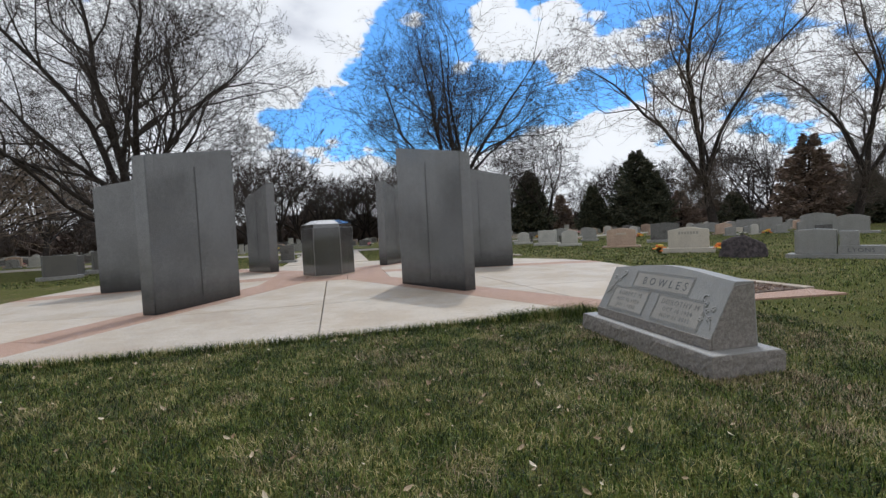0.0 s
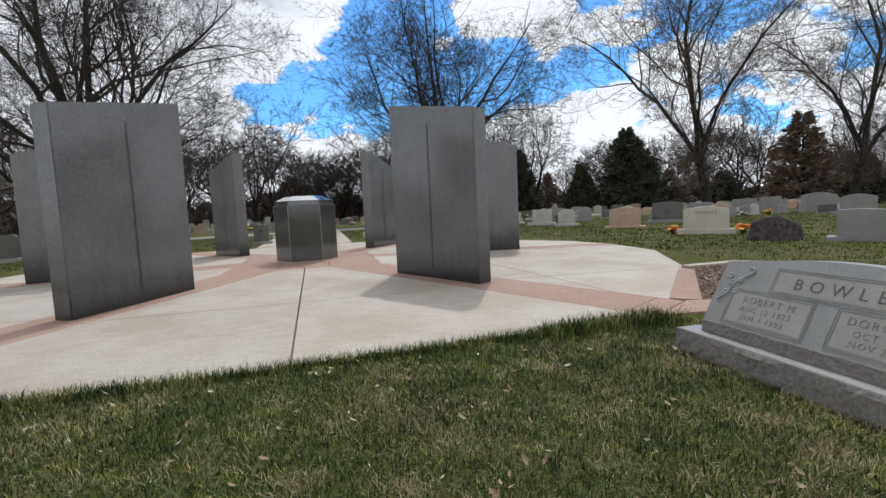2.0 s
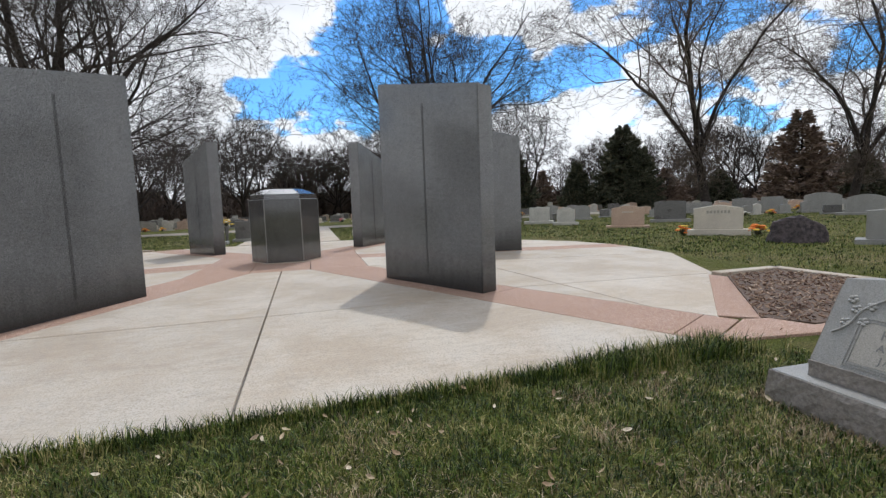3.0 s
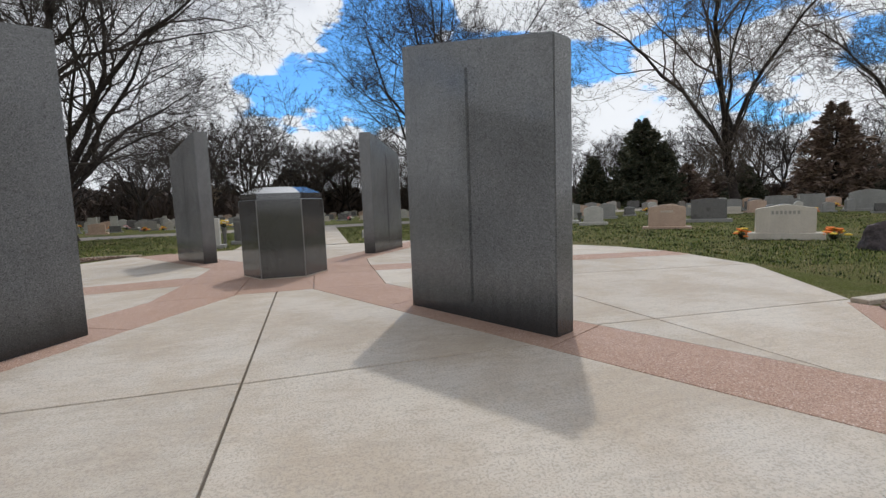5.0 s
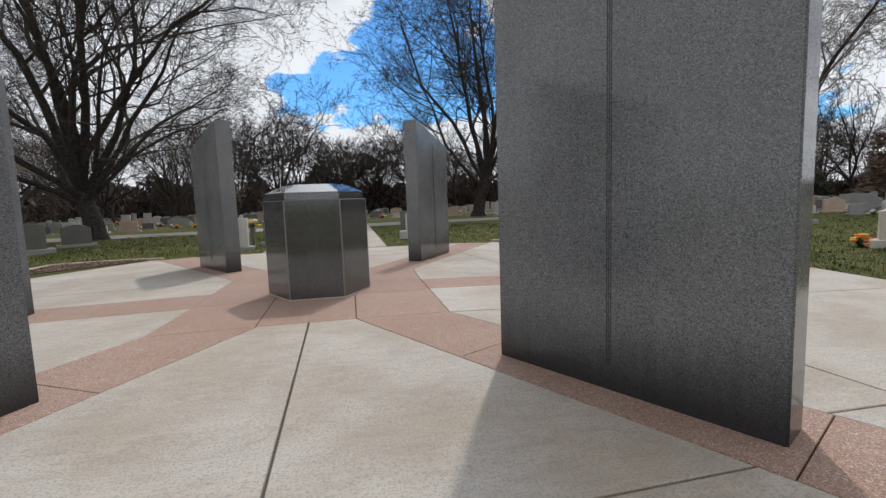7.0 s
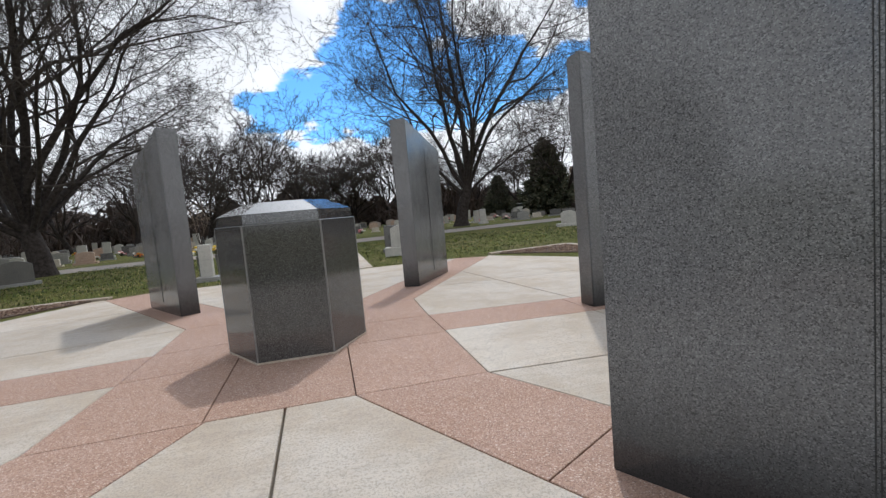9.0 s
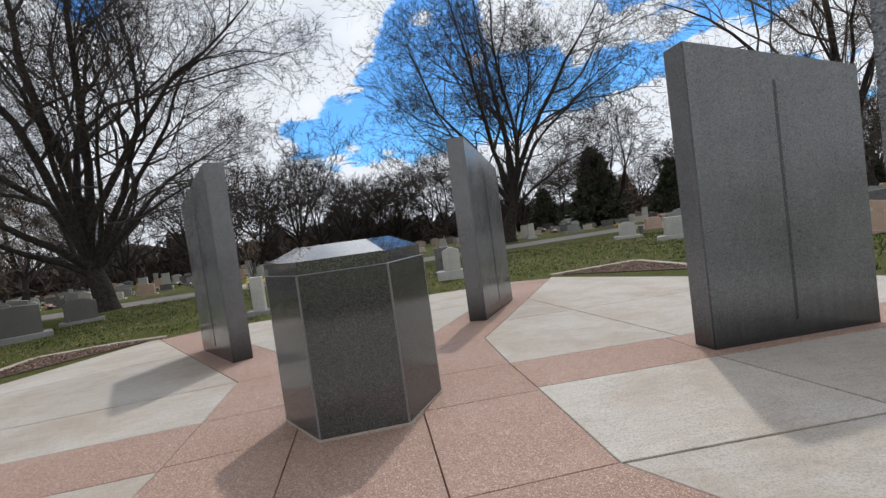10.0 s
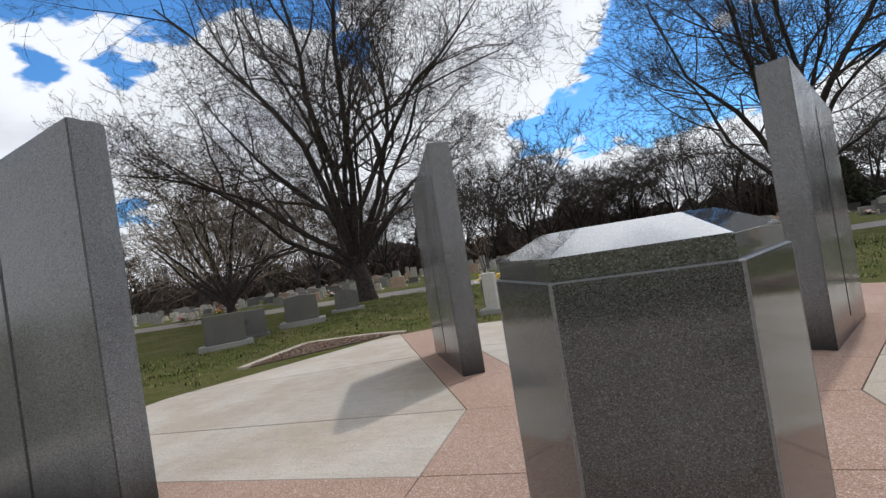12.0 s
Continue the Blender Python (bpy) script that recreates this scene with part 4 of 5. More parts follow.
        for cx, cs in ((-0.05, -0.02), (0.04, 0.0), (-0.02, 0.07), (0.05, 0.10), (-0.06, 0.13)):
            bloom = bmesh.new()
            for k in range(5):
                a = k * 2 * math.pi / 5
                bmesh.ops.create_icosphere(bloom, subdivisions=1, radius=1.0, matrix=pose(x0 + cx + 0.018 * math.cos(a), s0 + cs + 0.018 * math.sin(a), 0.002) @ Matrix.Diagonal((0.017, 0.014, 0.008, 1)))
            part("bloom", bloom, GREY_STONE, carving, "", None, True)
    return m


near_memorial()


# other headstones: a die on a base
def headstone(label, w, h, d, mat, top="flat", base=(0.2, 0.14, 0.16), base_mat=None, group="headstones", rough=False):
    """base: overhang, height, depth overhang."""
    t = thing("headstone", label, "headstone", group)
    o, bh, od = base
    pts, n = [(-w / 2, bh), (w / 2, bh)], 14
    for i in range(n + 1):
        x = w / 2 - w * i / n
        s = 2 * x / w
        z = {"flat": h, "arch": h - 0.16 * h * s * s, "oval": h * (0.55 + 0.45 * math.sqrt(max(0, 1 - s * s))), "serp": h - 0.09 * h * (0.5 - 0.5 * math.cos(math.pi * s)) - (0.03 if abs(s) > 0.99 else 0),
             "slope": h - 0.05 * h * abs(s)}[top]
        if top == "flat" and 0 < i < n:
            continue
        pts.append((x, z))
    part("die", extruded(pts, -d / 2, d / 2, 0.012, 1), mat, t)
    part("panel", extruded([(-w * 0.34, h * 0.5), (w * 0.34, h * 0.5), (w * 0.34, h * 0.74), (-w * 0.34, h * 0.74)], -d / 2 - 0.004, -d / 2 + 0.01), mat, t)
    if o:
        part("base", extruded([(-w / 2 - o / 2, -0.05), (w / 2 + o / 2, -0.05), (w / 2 + o / 2, bh), (-w / 2 - o / 2, bh)], -d / 2 - od / 2, d / 2 + od / 2, 0.012, 1), base_mat or mat, t, "")
    return t


def stand(t, x, y, yaw):
    t.matrix_basis = pose(x, y, GROUND, 0, 0, yaw)
    return t


def smudges(t, y, z, w, h, mat, count=7):
    """Lettering too worn to read: short bars."""
    for i in range(count):
        x = -w / 2 + w * (i + 0.5) / count
        part("worn_letter", extruded([(x - w / count * 0.32, z), (x + w / count * 0.32, z), (x + w / count * 0.32, z + h), (x - w / count * 0.32, z + h)], y - 0.003, y + 0.002), mat, t)


cream = stand(headstone("cream granite headstone with worn lettering and a wide base", 1.45, 1.02, 0.24, CREAM_STONE, "serp", (0.40, 0.2, 0.3)), 13.1, 16.3, -38)
smudges(cream, -0.122, 0.74, 0.72, 0.1, PANEL)
pinkish = stand(headstone("pinkish granite headstone on a low base", 1.42, 1.02, 0.24, PINK_STONE, "serp", (0.45, 0.1, 0.3)), 13.3, 22.2, -32)
smudges(pinkish, -0.122, 0.68, 0.5, 0.09, CREAM_STONE, 6)
darkish = stand(headstone("dark blue-grey granite headstone with a panelled face", 1.55, 1.16, 0.26, DARK_STONE, "slope", (0.45, 0.16, 0.3), GREY_STONE), 17.5, 25.1, -33)
stand(headstone("small grey granite headstone behind white ones", 1.05, 1.05, 0.2, GREY_STONE, "serp", (0.3, 0.14, 0.2)), 14.7, 34.8, -22)
stand(headstone("small white marble headstone with a rounded top", 0.95, 0.98, 0.2, WHITE_STONE, "arch", (0.45, 0.16, 0.2)), 12.2, 26.6, -24)
stand(headstone("small grey granite headstone with an arched top", 1.0, 1.0, 0.2, GREY_STONE, "arch", (0.3, 0.14, 0.2)), 16.0, 32.4, -25)
stand(headstone("wide grey granite headstone with a curved top", 1.95, 1.3, 0.3, GREY_STONE, "arch", (0.5, 0.16, 0.3)), 30.7, 28.3, -47)
stand(headstone("grey granite headstone with an oval top", 1.6, 1.12, 0.28, GREY_STONE, "arch", (0.9, 0.14, 0.4)), 28.2, 23.6, -52)
stand(headstone("weathered grey headstone under the bare tree", 1.7, 1.05, 0.28, GREY_STONE, "slope", (0.3, 0.14, 0.3)), 31.0, 35.0, -44)
stand(headstone("upright grey headstone in a far row", 1.3, 1.12, 0.25, GREY_STONE, "flat", (0.4, 0.14, 0.3)), 29.5, 30.9, -46)
stand(headstone("grey granite headstone on a pale stepped base", 1.2, 1.08, 0.3, WEATHERED, "flat", (0.4, 0.16, 0.3), GREY_STONE), -13.4, 21.2, 48)
stand(headstone("dark granite headstone behind a grey one", 1.3, 1.0, 0.3, DARK_STONE, "flat", (0.2, 0.12, 0.2)), -14.0, 22.6, 48)
stand(headstone("large grey granite headstone on a pale base", 1.25, 1.2, 0.6, WEATHERED, "slope", (0.5, 0.2, 0.4), GREY_STONE), -13.6, 25.0, 40)
stand(headstone("grey granite headstone beside the large tree", 1.1, 1.0, 0.4, WEATHERED, "arch", (0.4, 0.12, 0.3), GREY_STONE), -14.1, 28.6, 34)
stand(headstone("low grey granite headstone near the plaza", 1.2, 0.8, 0.3, WEATHERED, "flat", (0.5, 0.16, 0.3), GREY_STONE), -14.9, 18.2, 60)
stand(headstone("white marble headstone on a stepped base", 0.85, 0.9, 0.3, WHITE_STONE, "arch", (0.55, 0.16, 0.4)), 11.2, 33.4, -20)
stand(headstone("wide white marble headstone on a long base", 1.2, 1.0, 0.3, WHITE_STONE, "flat", (0.6, 0.18, 0.4)), 11.7, 29.3, -26)
stand(headstone("narrow white marble headstone beside the path", 0.62, 1.15, 0.34, WHITE_STONE, "serp", (0.5, 0.32, 0.3)), 1.15, 25.6, -4)
stand(headstone("dark headstone beside the path", 0.55, 1.1, 0.3, DARK_STONE, "flat", (0.2, 0.12, 0.2)), 0.9, 27.6, -4)
stand(headstone("narrow pale granite headstone by the path with flowers", 0.36, 1.15, 0.26, WHITE_STONE, "flat", (0.35, 0.14, 0.3), GREY_STONE), -4.95, 23.2, 6)
stand(headstone("dark polished headstone by the path with flowers", 0.7, 0.95, 0.3, DARK_STONE, "flat", (0.25, 0.14, 0.3), GREY_STONE), -4.35, 24.9, 6)

# family memorial of two blocks on one long base
family = thing("family_memorial", "long grey granite memorial of two blocks with a low middle", "headstone", "headstones", pose(14.75, 10.85, GROUND, 0, 0, -52))
part("base", box(-1.75, 1.75, -0.4, 0.4, -0.05, 0.12, 0.012), GREY_STONE, family, "long low base")
for x0, x1 in ((-1.55, -0.55), (0.5, 1.6)):
    part("block", extruded([(x0, 0.118), (x1, 0.118), (x1, 0.83), ((x0 + x1) / 2, 0.87), (x0, 0.83)], -0.18, 0.18, 0.014), GREY_STONE, family, "upright granite block")
part("middle", box(-0.53, 0.48, -0.2, 0.2, 0.118, 0.36, 0.012), GREY_STONE, family, "low lettered middle block")
part("vase_block", box(-0.5, -0.08, -0.12, 0.14, 0.358, 0.78, 0.012), GREY_STONE, family, "small upright block")
lettering("LYONS", 0.17, 0.003, CARVED, family, pose(-0.02, -0.204, 0.18, 90, 0, 0), 1.15)

# boulder marker
bm = bmesh.new()
bmesh.ops.create_icosphere(bm, subdivisions=4, radius=1.0)
cleft = [(Vector((math.cos(a) * math.cos(e), math.sin(a) * math.cos(e), math.sin(e))), d) for a, e, d in
         ((-1.9, 0.15, 0.80), (-0.9, 0.2, 0.78), (0.3, 0.15, 0.85), (1.7, 0.2, 0.80), (2.9, 0.35, 0.74), (-2.9, 0.1, 0.85), (2.6, 1.2, 0.66), (0.2, 1.05, 0.72))]
for v in bm.verts:
    q = v.co.copy()
    # broken along a few flat faces, then weathered
    f = min([1.0] + [d / max(0.05, q.dot(n)) for n, d in cleft])
    f *= 1 + 0.05 * noise.noise(q * 3.1) + 0.03 * noise.noise(q * 8)
    v.co = Vector((q.x * 0.74 * f, q.y * 0.5 * f, max(-0.2, q.z * 0.68 * f) + 0.18))
boulder = part("boulder", bm, BOULDER_STONE, None)
boulder.matrix_basis = pose(12.9, 13.2, GROUND, 0, 0, -40)
tagged(boulder, "dark reddish boulder lying on the lawn", "boulder")


# flower bunches on the graves
def flowers(label, seed, mats, size=0.3, blooms=16):
    r = random.Random(seed)
    t = thing("flower_bunch", label, "flowers", "grave flowers")
    leaves, n = [], []
    for i in range(60):
        a, l, e = r.uniform(0, 6.28), size * r.uniform(0.4, 1.0), r.uniform(0.2, 1.3)
        p = Vector((math.cos(a) * math.cos(e), math.sin(a) * math.cos(e), math.sin(e))) * l * 0.8
        w = Vector((-math.sin(a), math.cos(a), 0)) * size * 0.06
        k = len(leaves)
        leaves += [Vector((0, 0, 0.0)), p * 0.6 - w, p, p * 0.6 + w]
        n.append((k, k + 1, k + 2, k + 3))
    part("leaf", mesh_of("leaf", leaves, n), NEEDLE, t, "green leaves")
    for i in range(blooms):
        a, e = r.uniform(0, 6.28), r.uniform(0.25, 1.4)
        c = Vector((math.cos(a) * math.cos(e) * 1.15, math.sin(a) * math.cos(e) * 0.8, math.sin(e))) * size * r.uniform(0.65, 0.95)
        bm = bmesh.new()
        for k in range(6):
            b = k * 1.047
            bmesh.ops.create_icosphere(bm, subdivisions=1, radius=1.0, matrix=Matrix.Translation(c + Vector((math.cos(b), math.sin(b), 0.3)) * size * 0.12) @ Matrix.Diagonal((size * 0.13, size * 0.13, size * 0.08, 1)))
        part("bloom", bm, mats[i % len(mats)], t)
    return t


YELLOW = plain("yellow petals", (0.72, 0.46, 0.04), (0.82, 0.60, 0.08), 0.7)
ORANGE = plain("orange petals", (0.75, 0.16, 0.03), (0.80, 0.28, 0.05), 0.7)
ROSE = plain("pink petals", (0.62, 0.16, 0.18), (0.70, 0.30, 0.30), 0.7)
PALE = plain("white petals", (0.70, 0.68, 0.62), (0.78, 0.76, 0.7), 0.7)
autumn = stand(flowers("yellow and orange artificial flowers on the lawn", 1, (YELLOW, ORANGE), 0.36), 12.25, 16.9, 0)
stand(flowers("orange and yellow artificial flowers beside a headstone", 2, (ORANGE, YELLOW, ORANGE), 0.40), 14.0, 15.6, 0)
gold = stand(flowers("yellow artificial flowers in a grave vase", 3, (YELLOW, YELLOW, PALE), 0.34, 20), -4.85, 24.0, 0)
gold.location.z += 0.75
rosy = stand(flowers("pink artificial flowers beside the path", 4, (ROSE, PALE, ROSE), 0.42, 18), -3.7, 26.2, 0)
white_bunch = stand(flowers("white artificial flowers on a far grave", 6, (PALE,), 0.3, 10), 8.5, 50.5, 0)
sapling = put(bare_tree("thin bare sapling behind the path graves", 71, 2.7, 0.022, 0.42, 5, 34, (3, 2), PALE_TWIG, wobble=0.14, fine=0.005, stout=0.5), -5.75, 25.4)
vase = thing("grave_vase", "dark bronze grave vase that holds yellow flowers", "vase", m=pose(-4.85, 24.0, GROUND))
part("cup", stacked([[(0.10 * s * math.cos(k * 0.785), 0.10 * s * math.sin(k * 0.785), z) for k in range(8)] for s, z in ((1.2, -0.02), (0.6, 0.08), (0.7, 0.4), (1.1, 0.76))]), DARK_STONE, vase)

copy_thing(vase, pose(-5.45, 24.05, GROUND))
for x, y in ((11.72, 32.95), (12.42, 28.70)):
    dark_vase = copy_thing(vase, pose(x, y, GROUND))
    dark_vase.scale = (1.4, 1.4, 0.8)
    tagged(dark_vase, "small dark grave vase beside a white headstone")
meadow = stand(flowers("white and yellow artificial flowers in a grave vase", 7, (PALE, YELLOW, PALE), 0.36, 20), -5.45, 24.05, 40)
meadow.location.z += 0.75

# rows of far graves
kinds = [headstone("grey granite headstone in a far row", 1.1, 0.9, 0.22, GREY_STONE, "serp", (0.35, 0.14, 0.25)), headstone("white marble headstone in a far row", 0.7, 0.95, 0.18, WHITE_STONE, "arch", (0.3, 0.12, 0.2)),
         headstone("dark granite headstone in a far row", 1.2, 0.85, 0.22, DARK_STONE, "flat", (0.35, 0.14, 0.25), GREY_STONE), headstone("pinkish granite headstone in a far row", 1.1, 0.9, 0.22, PINK_STONE, "serp", (0.35, 0.14, 0.25)),
         headstone("low cream headstone in a far row", 1.0, 0.6, 0.25, CREAM_STONE, "slope", (0.3, 0.12, 0.25)), headstone("tall white marble headstone in a far row", 0.6, 1.35, 0.22, WHITE_STONE, "flat", (0.4, 0.2, 0.3))]
rng = random.Random(21)
spots = []
for i in range(len(kinds)):
    stand(kinds[i], 22 + 3.1 * i, 47 + 1.5 * i, -30)
    spots.append((22 + 3.1 * i, 47 + 1.5 * i))


def row_of_graves(az0, az1, d0, d1, count, blooms):
    tries = made = 0
    while made < count and tries < count * 30:
        tries += 1
        az, d = rng.uniform(az0, az1), d0 + (d1 - d0) * rng.random() ** 0.8
        x, y = polar(az, d)
        x, y = round(x / 1.9) * 1.9 + rng.uniform(-0.35, 0.35), round(y / 3.2) * 3.2 + rng.uniform(-0.3, 0.3)
        lane = min(math.dist((x, y), (a[0] + (b[0] - a[0]) * s / 8, a[1] + (b[1] - a[1]) * s / 8)) for a, b in zip(LANE, LANE[1:]) for s in range(9))
        if lane < 4.0 or any(abs(x - p) < 1.4 and abs(y - q) < 1.5 for p, q in spots):
            continue
        spots.append((x, y))
        made += 1
        k = rng.choices(range(6), (5, 4, 3, 2, 2, 1))[0]
        c = copy_thing(kinds[k], pose(x, y, GROUND, 0, 0, rng.uniform(-12, 12) + (az - 90) * 0.45))
        f = rng.uniform(0.6, 0.98)
        c.scale = (f * rng.uniform(0.85, 1.2), f, f)
        if rng.random() < blooms:
            copy_thing(rng.choice((autumn, rosy, white_bunch)), pose(x + rng.uniform(-0.7, 0.7), y - 0.6, GROUND, 0, 0, rng.uniform(0, 360)))


row_of_graves(40, 71, 36, 58, 58, 0.15)
row_of_graves(71, 100, 46, 66, 66, 0.3)
row_of_graves(98, 128, 45, 73, 165, 0.38)
row_of_graves(128, 158, 46, 72, 80, 0.25)


def distant_stones():
    """The furthest rows, too small to tell apart."""
    v, f = [], []
    for _ in range(330):
        x, y = polar(rng.uniform(38, 160), rng.uniform(54, 74))
        x, y = round(x / 1.9) * 1.9 + rng.uniform(-0.3, 0.3), round(y / 3.2) * 3.2 + rng.uniform(-0.3, 0.3)
        if any(abs(x - p) < 1.3 and abs(y - q) < 1.3 for p, q in spots):
            continue
        spots.append((x, y))
        w, h, d, a = rng.uniform(0.25, 0.6), rng.uniform(0.45, 1.0), rng.uniform(0.08, 0.14), rng.uniform(-0.3, 0.3)
        n = len(v)
        outline = [(-w, -0.05), (w, -0.05), (w, h * 0.88), (w * 0.5, h * 0.98), (0, h), (-w * 0.5, h * 0.98), (-w, h * 0.88)]
        for s in (-d, d):
            v += [(x + px * math.cos(a) - s * math.sin(a), y + px * math.sin(a) + s * math.cos(a), GROUND + pz) for px, pz in outline]
        k = len(outline)
        f += [tuple(range(n, n + k)), tuple(range(n + 2 * k - 1, n + k - 1, -1))] + [(n + i, n + k + i, n + k + (i + 1) % k, n + (i + 1) % k) for i in range(k)]
    return mesh_of("distant_headstones", v, f)


tagged(part("distant_headstones", distant_stones(), MIXED_STONE, None), "grey and white headstones in the furthest rows", "headstones", kind="stuff")


# far house, vehicle, flagpole
BRICK = plain("brown brick wall", (0.22, 0.13, 0.10), (0.30, 0.19, 0.15), 0.9, 12.0)
ROOF = plain("brown shingle roof", (0.12, 0.085, 0.07), (0.18, 0.13, 0.11), 0.95, 10.0)
PAINT = plain("white paint", (0.70, 0.70, 0.68), (0.78, 0.78, 0.76), 0.5)
GLASS = plain("dark window glass", (0.02, 0.025, 0.03), (0.03, 0.035, 0.04), 0.1)
house = thing("house", "low brown house with a shingle roof beyond the graves", "house", m=pose(61, 52, GROUND, 0, 0, -45))
part("wall", box(-7, 7, -4, 4, -0.05, 2.6), BRICK, house)
part("roof", extruded([(-4.7, 2.6), (4.7, 2.6), (0, 4.6)], -7.6, 7.6), ROOF, house, "brown shingle roof", pose(0, 0, 0, 0, 0, 90))
for x in (-4.5, -1.2, 2.4, 5.2):
    w = part("window", box(x - 0.6, x + 0.6, -4.04, -3.96, 0.9, 2.1), PAINT, house, "white framed window")
    part("pane", box(x - 0.5, x + 0.5, -4.06, -4.03, 1.0, 2.0), GLASS, w)
car = thing("parked_car", "white car parked beyond the graves", "car", m=pose(20.0, 70.0, GROUND, 0, 0, 15))
part("body", extruded([(-2.1, 0.35), (2.1, 0.35), (2.15, 0.85), (1.3, 0.98), (0.7, 1.42), (-1.3, 1.45), (-1.9, 1.0), (-2.15, 0.9)], -0.85, 0.85, 0.05), PAINT, car)
part("window", extruded([(1.15, 1.0), (0.65, 1.36), (-1.2, 1.38), (-1.65, 1.0)], -0.86, 0.86), GLASS, car, "dark side glass")
for x in (-1.3, 1.35):
    for y in (-0.8, 0.8):
        wheel = bmesh.new()
        bmesh.ops.create_cone(wheel, cap_ends=True, segments=16, radius1=0.34, radius2=0.34, depth=0.22, matrix=pose(x, y, 0.33, 90, 0, 0))
        part("wheel", wheel, GLASS, car)
pole = thing("flagpole", "thin white flagpole with a small flag", "flagpole", m=pose(-66, 47, GROUND))
tube = Tubes()
tube.add([np.array((0, 0, z)) for z in (-0.05, 4.0, 9.5)], [0.09, 0.07, 0.05], 8)
part("staff", tube.mesh("staff", PAINT), None, pole)
part("flag", extruded([(0.05, 8.4), (1.4, 8.1), (1.5, 8.9), (0.05, 9.3)], -0.01, 0.01), ROSE, pole, "small limp flag")


# lawn grass: single blades where the walk passes, coarser tufts further off
BACK = np.array(PLAN.inverted())


def paved(q):
    """Which of the plan's points lie on the paving."""
    hit = np.zeros(len(q), dtype=bool)
    for (ax, ay), (bx, by) in zip(OUTLINE, OUTLINE[1:] + OUTLINE[:1]):
        if ay != by:
            hit ^= ((ay > q[:, 1]) != (by > q[:, 1])) & (q[:, 0] < (bx - ax) * (q[:, 1] - ay) / (by - ay) + ax)
    return hit


def blades(seed, count, spot, length, width, lie=0.5, mat=GRASS, label="short patchy lawn grass with straw blades"):
    """spot(r, n): places; each blade bends over and tapers."""
    r = np.random.RandomState(seed)
    p = spot(r, count)
    q = (BACK @ np.column_stack((p, np.zeros(len(p)), np.ones(len(p)))).T).T[:, :2]
    keep = ~paved(q)
    a = np.radians(85.1)
    dx, dy = p[:, 0] - 4.342, p[:, 1] - 3.68
    u, w = dx * np.cos(a) - dy * np.sin(a), dx * np.sin(a) + dy * np.cos(a)
    keep &= ~((np.abs(u) < 1.13) & (np.abs(w) < 0.37))
    for k in (1, 2, 4, 5):
        b = radians(60 * k)
        rr, ss = q[:, 0] * math.cos(b) + q[:, 1] * math.sin(b), -q[:, 0] * math.sin(b) + q[:, 1] * math.cos(b)
        keep &= ~((rr > 0) & (rr < 9.6) & (np.abs(ss) < 0.5))
    keep &= ~((np.abs(q[:, 0]) > 4.6) & (np.abs(q[:, 0]) < 8.6) & (np.abs(q[:, 1]) > 5.1) & (np.abs(q[:, 1]) < 8.75) & ((q[:, 0] > 0) | (q[:, 1] > 0)))
    keep &= ~((q[:, 1] > 8) & (q[:, 0] > -2.4) & (q[:, 0] < 1.8))
    p = p[keep]
    n = len(p)
    az = r.rand(n) * 2 * np.pi
    ln = length * (0.45 + 0.75 * r.rand(n))
    tilt = np.clip(np.abs(r.normal(size=n)) * lie, 0, 1.35)
    d = np.column_stack((np.cos(az) * np.sin(tilt), np.sin(az) * np.sin(tilt), np.cos(tilt)))
    side = np.column_stack((-np.sin(az + r.normal(size=n) * 0.6), np.cos(az), np.zeros(n))) * (width * (0.6 + 0.7 * r.rand(n)))[:, None]
    base = np.column_stack((p, np.full(n, GROUND - 0.004)))
    mid = base + d * (ln * 0.55)[:, None]
    tip = mid + (d + np.column_stack((np.cos(az), np.sin(az), np.zeros(n))) * (0.25 + 0.55 * r.rand(n))[:, None] - np.array((0, 0, 0.25))) * (ln * 0.45)[:, None]
    tip[:, 2] = np.maximum(tip[:, 2], GROUND + 0.006)
    v = np.stack((base - side, base + side, mid + side * 0.8, mid - side * 0.8, tip), axis=1).reshape(-1, 3)
    i = np.arange(n, dtype=np.int32)[:, None] * 5
    loops = np.concatenate((i + np.array((0, 1, 2, 3)), i + np.array((3, 2, 4))), axis=1).ravel()
    me = bpy.data.meshes.new("grass")
    me.vertices.add(len(v))
    me.vertices.foreach_set("co", v.astype(np.float32).ravel())
    me.loops.add(len(loops))
    me.loops.foreach_set("vertex_index", loops.astype(np.int32))
    me.polygons.add(2 * n)
    me.polygons.foreach_set("loop_start", (np.arange(n, dtype=np.int32)[:, None] * 7 + np.array((0, 4), dtype=np.int32)).ravel())
    me.update(calc_edges=True)
    ob = part("grass", me, mat, None)
    return tagged(ob, label, "grass", kind="stuff")


def area_spots(x0, x1, y0, y1, clump=0.0):
    def spots_in(r, n):
        p = np.column_stack((r.uniform(x0, x1, n), r.uniform(y0, y1, n)))
        if clump:
            c = np.column_stack((r.uniform(x0, x1, n // 24), r.uniform(y0, y1, n // 24)))
            half = n // 2
            p[:half] = c[r.randint(0, len(c), half)] + r.normal(size=(half, 2)) * clump
        return p
    return spots_in


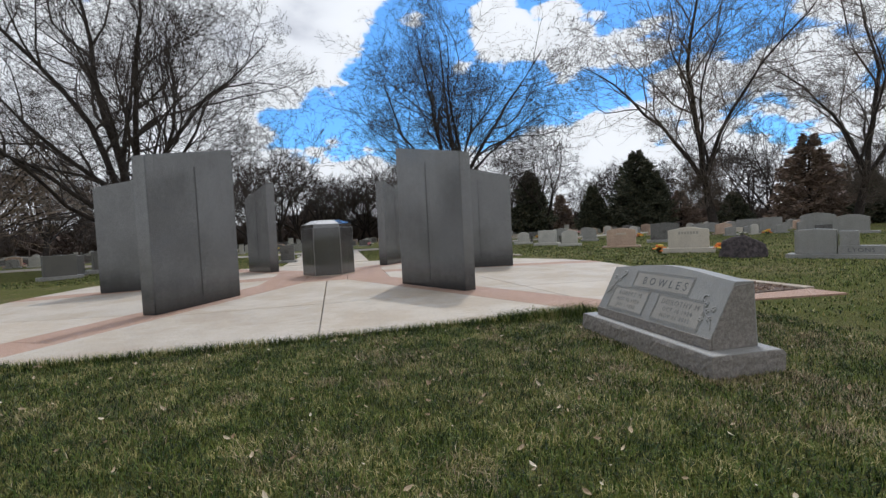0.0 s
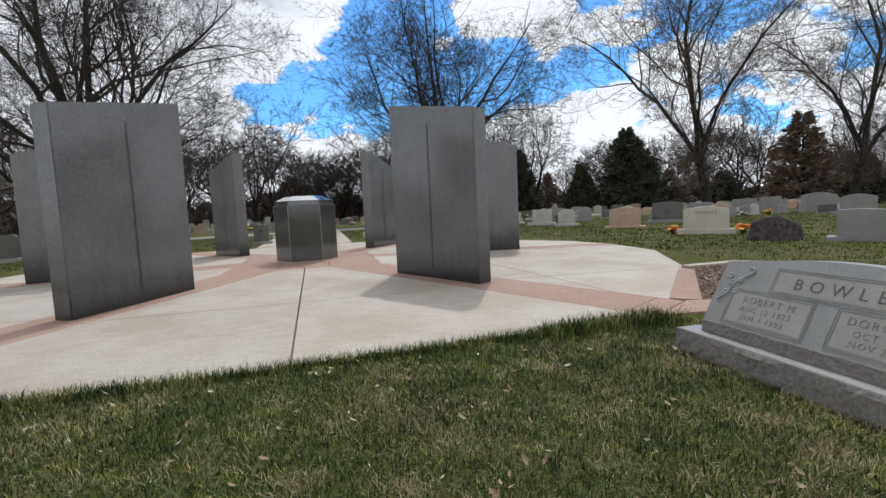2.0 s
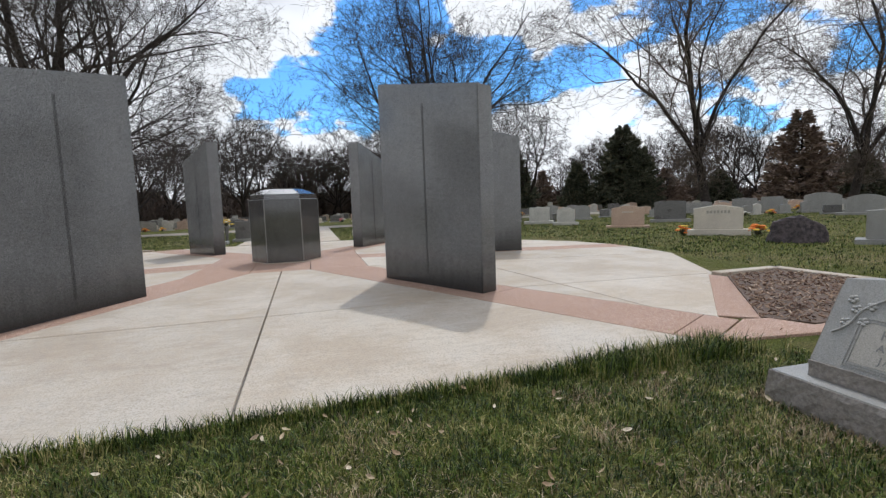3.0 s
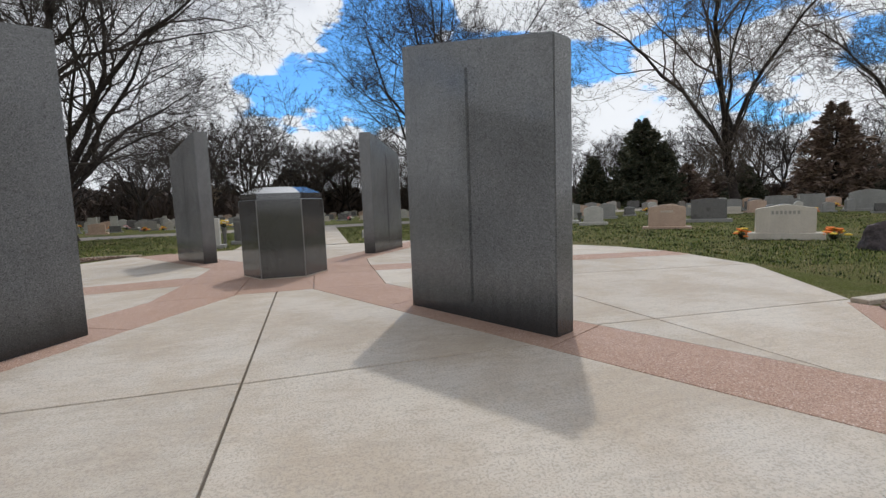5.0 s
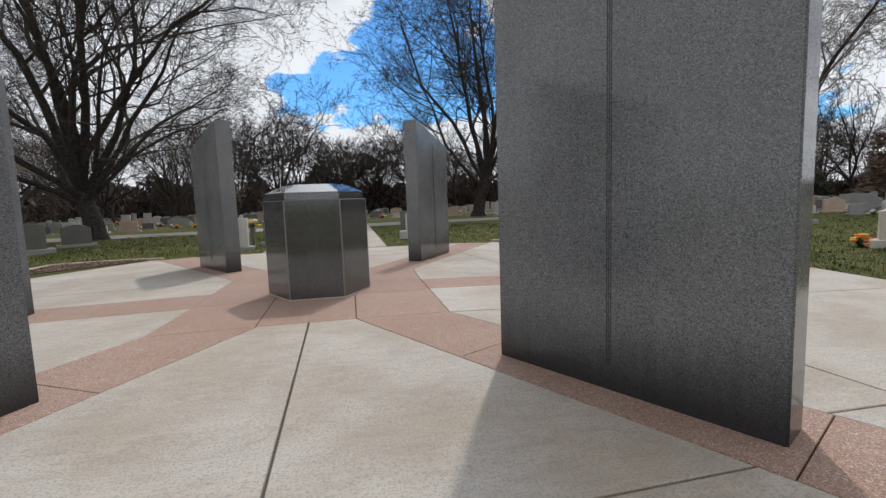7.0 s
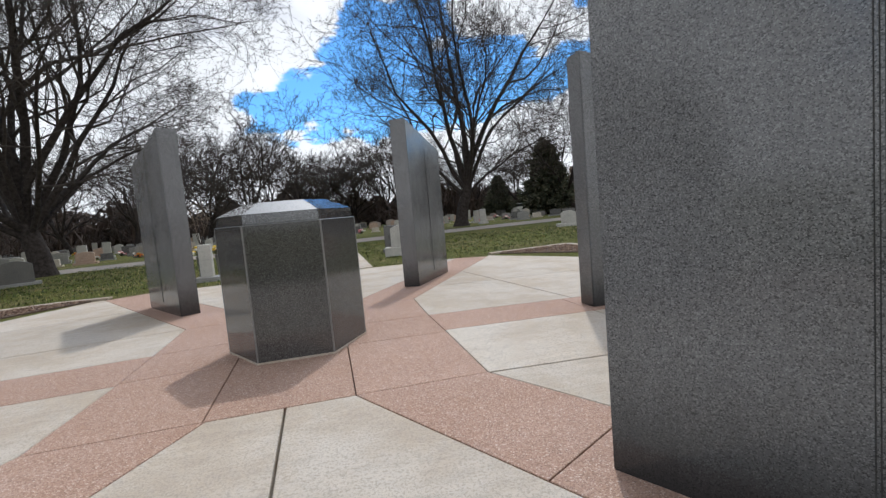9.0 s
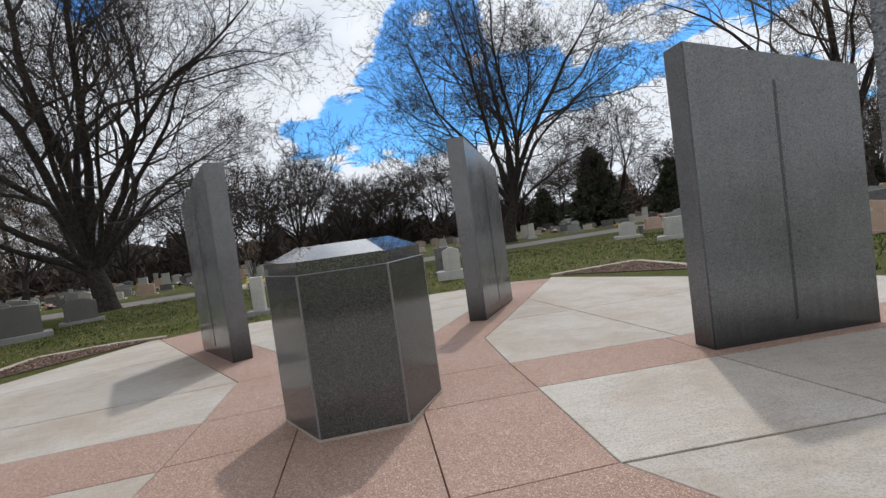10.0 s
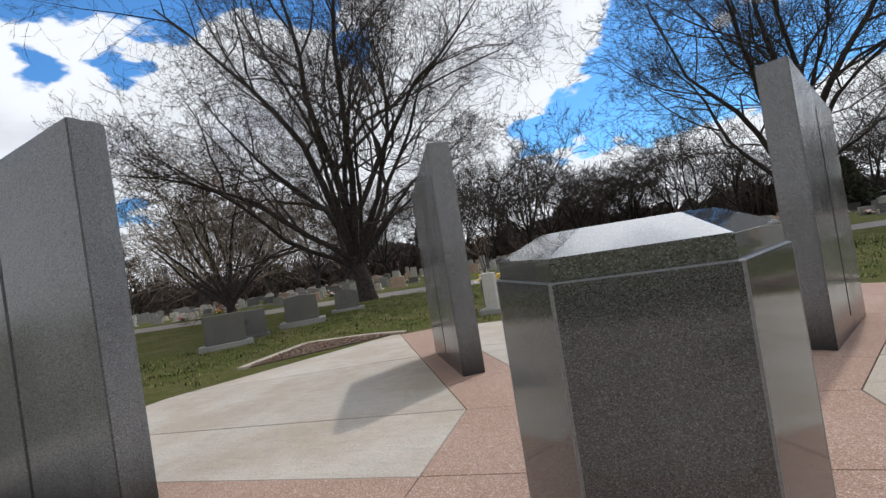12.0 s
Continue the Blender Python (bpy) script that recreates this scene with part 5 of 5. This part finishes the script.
blades(1, 330000, area_spots(-3.2, 6.6, 0.7, 6.0, 0.03), 0.060, 0.0026, 0.85)
blades(2, 30000, area_spots(6.0, 15.0, 2.0, 16.5, 0.05), 0.07, 0.006, 0.5)
blades(3, 16000, area_spots(-12.0, -3.0, 2.0, 7.5, 0.05), 0.07, 0.006, 0.5)
blades(4, 42000, area_spots(-15.0, 14.0, 17.0, 35.0, 0.08), 0.085, 0.010, 0.5)
blades(5, 22000, area_spots(8.0, 30.0, 12.0, 36.0, 0.08), 0.085, 0.012, 0.5)


def fringe(v0, v1, deep):
    """Longer blades along the plaza's front edge."""
    def spots_in(r, n):
        v = r.uniform(v0, v1, n)
        u = -8.24 + 0.027 * v - deep * r.rand(n) ** 1.4
        q = np.column_stack((v, u, np.zeros(n), np.ones(n)))
        return (np.array(PLAN) @ q.T).T[:, :2]
    return spots_in


blades(6, 22000, fringe(-5.0, 6.5, 0.25), 0.13, 0.0026, 0.42)
blades(7, 5000, fringe(2.6, 5.2, 0.40), 0.20, 0.0028, 0.5)


def dry_rim(r, n):
    """Spots in a thin dry rim round the near memorial's base."""
    side, along_it = r.randint(0, 4, n), r.uniform(-1, 1, n)
    off = np.abs(r.normal(size=n)) * 0.05
    u = np.where(side < 2, along_it * 1.2, np.where(side == 2, 1.13 + off * 2.2, -1.13 - off))
    w = np.where(side == 0, -0.37 - off, np.where(side == 1, 0.37 + off, along_it * 0.42))
    a = radians(-85.1)
    return np.column_stack((4.342 + u * np.cos(a) - w * np.sin(a), 3.68 + u * np.sin(a) + w * np.cos(a)))


blades(8, 5200, dry_rim, 0.05, 0.0032, 1.2, STRAW, "dry straw along the base of the near headstone")


def straw_patches(r, n):
    """Thatch that lies about the lawn in loose patches."""
    c = np.column_stack((-2.5 + 8.8 * np.sqrt(r.rand(70)), r.uniform(0.9, 5.2, 70)))
    size = r.uniform(0.06, 0.32, 70)
    k = r.randint(0, 70, n)
    return c[k] + r.normal(size=(n, 2)) * size[k][:, None]


blades(9, 32000, straw_patches, 0.065, 0.0022, 1.25, STRAW, "loose dry thatch lying on the lawn")


# fallen leaves and scraps
def litter():
    r = np.random.RandomState(31)
    v, f = [], []
    for i in range(760):
        x, y = (r.uniform(-3, 6.5), r.uniform(0.8, 5.4)) if i < 560 else (r.uniform(-12, 14), r.uniform(3, 30))
        w = PLAN.inverted() @ Vector((x, y, 0))
        if inside((w.x, w.y), OUTLINE) or (abs(x - 4.34) < 0.5 and abs(y - 3.68) < 1.25):
            continue
        m = pose(x, y, GROUND + 0.035 + 0.02 * r.rand(), r.uniform(-40, 40), r.uniform(-40, 40), r.uniform(0, 360))
        s = r.uniform(0.006, 0.024)
        n = len(v)
        for a, b, c in ((-1.4, 0, 0.2), (-0.5, -0.6, 0), (0.5, -0.5, 0.1), (1.5, 0, 0.3), (0.5, 0.55, 0), (-0.5, 0.6, 0.15), (0, 0, -0.25)):
            v.append(m @ Vector((a * s, b * s, c * s)))
        f += [(n + k, n + (k + 1) % 6, n + 6) for k in range(6)]
    return mesh_of("leaf_litter", v, f)


tagged(part("leaf_litter", litter(), DEAD_LEAF, None), "scattered dry pale leaves on the lawn", "leaves", kind="stuff")
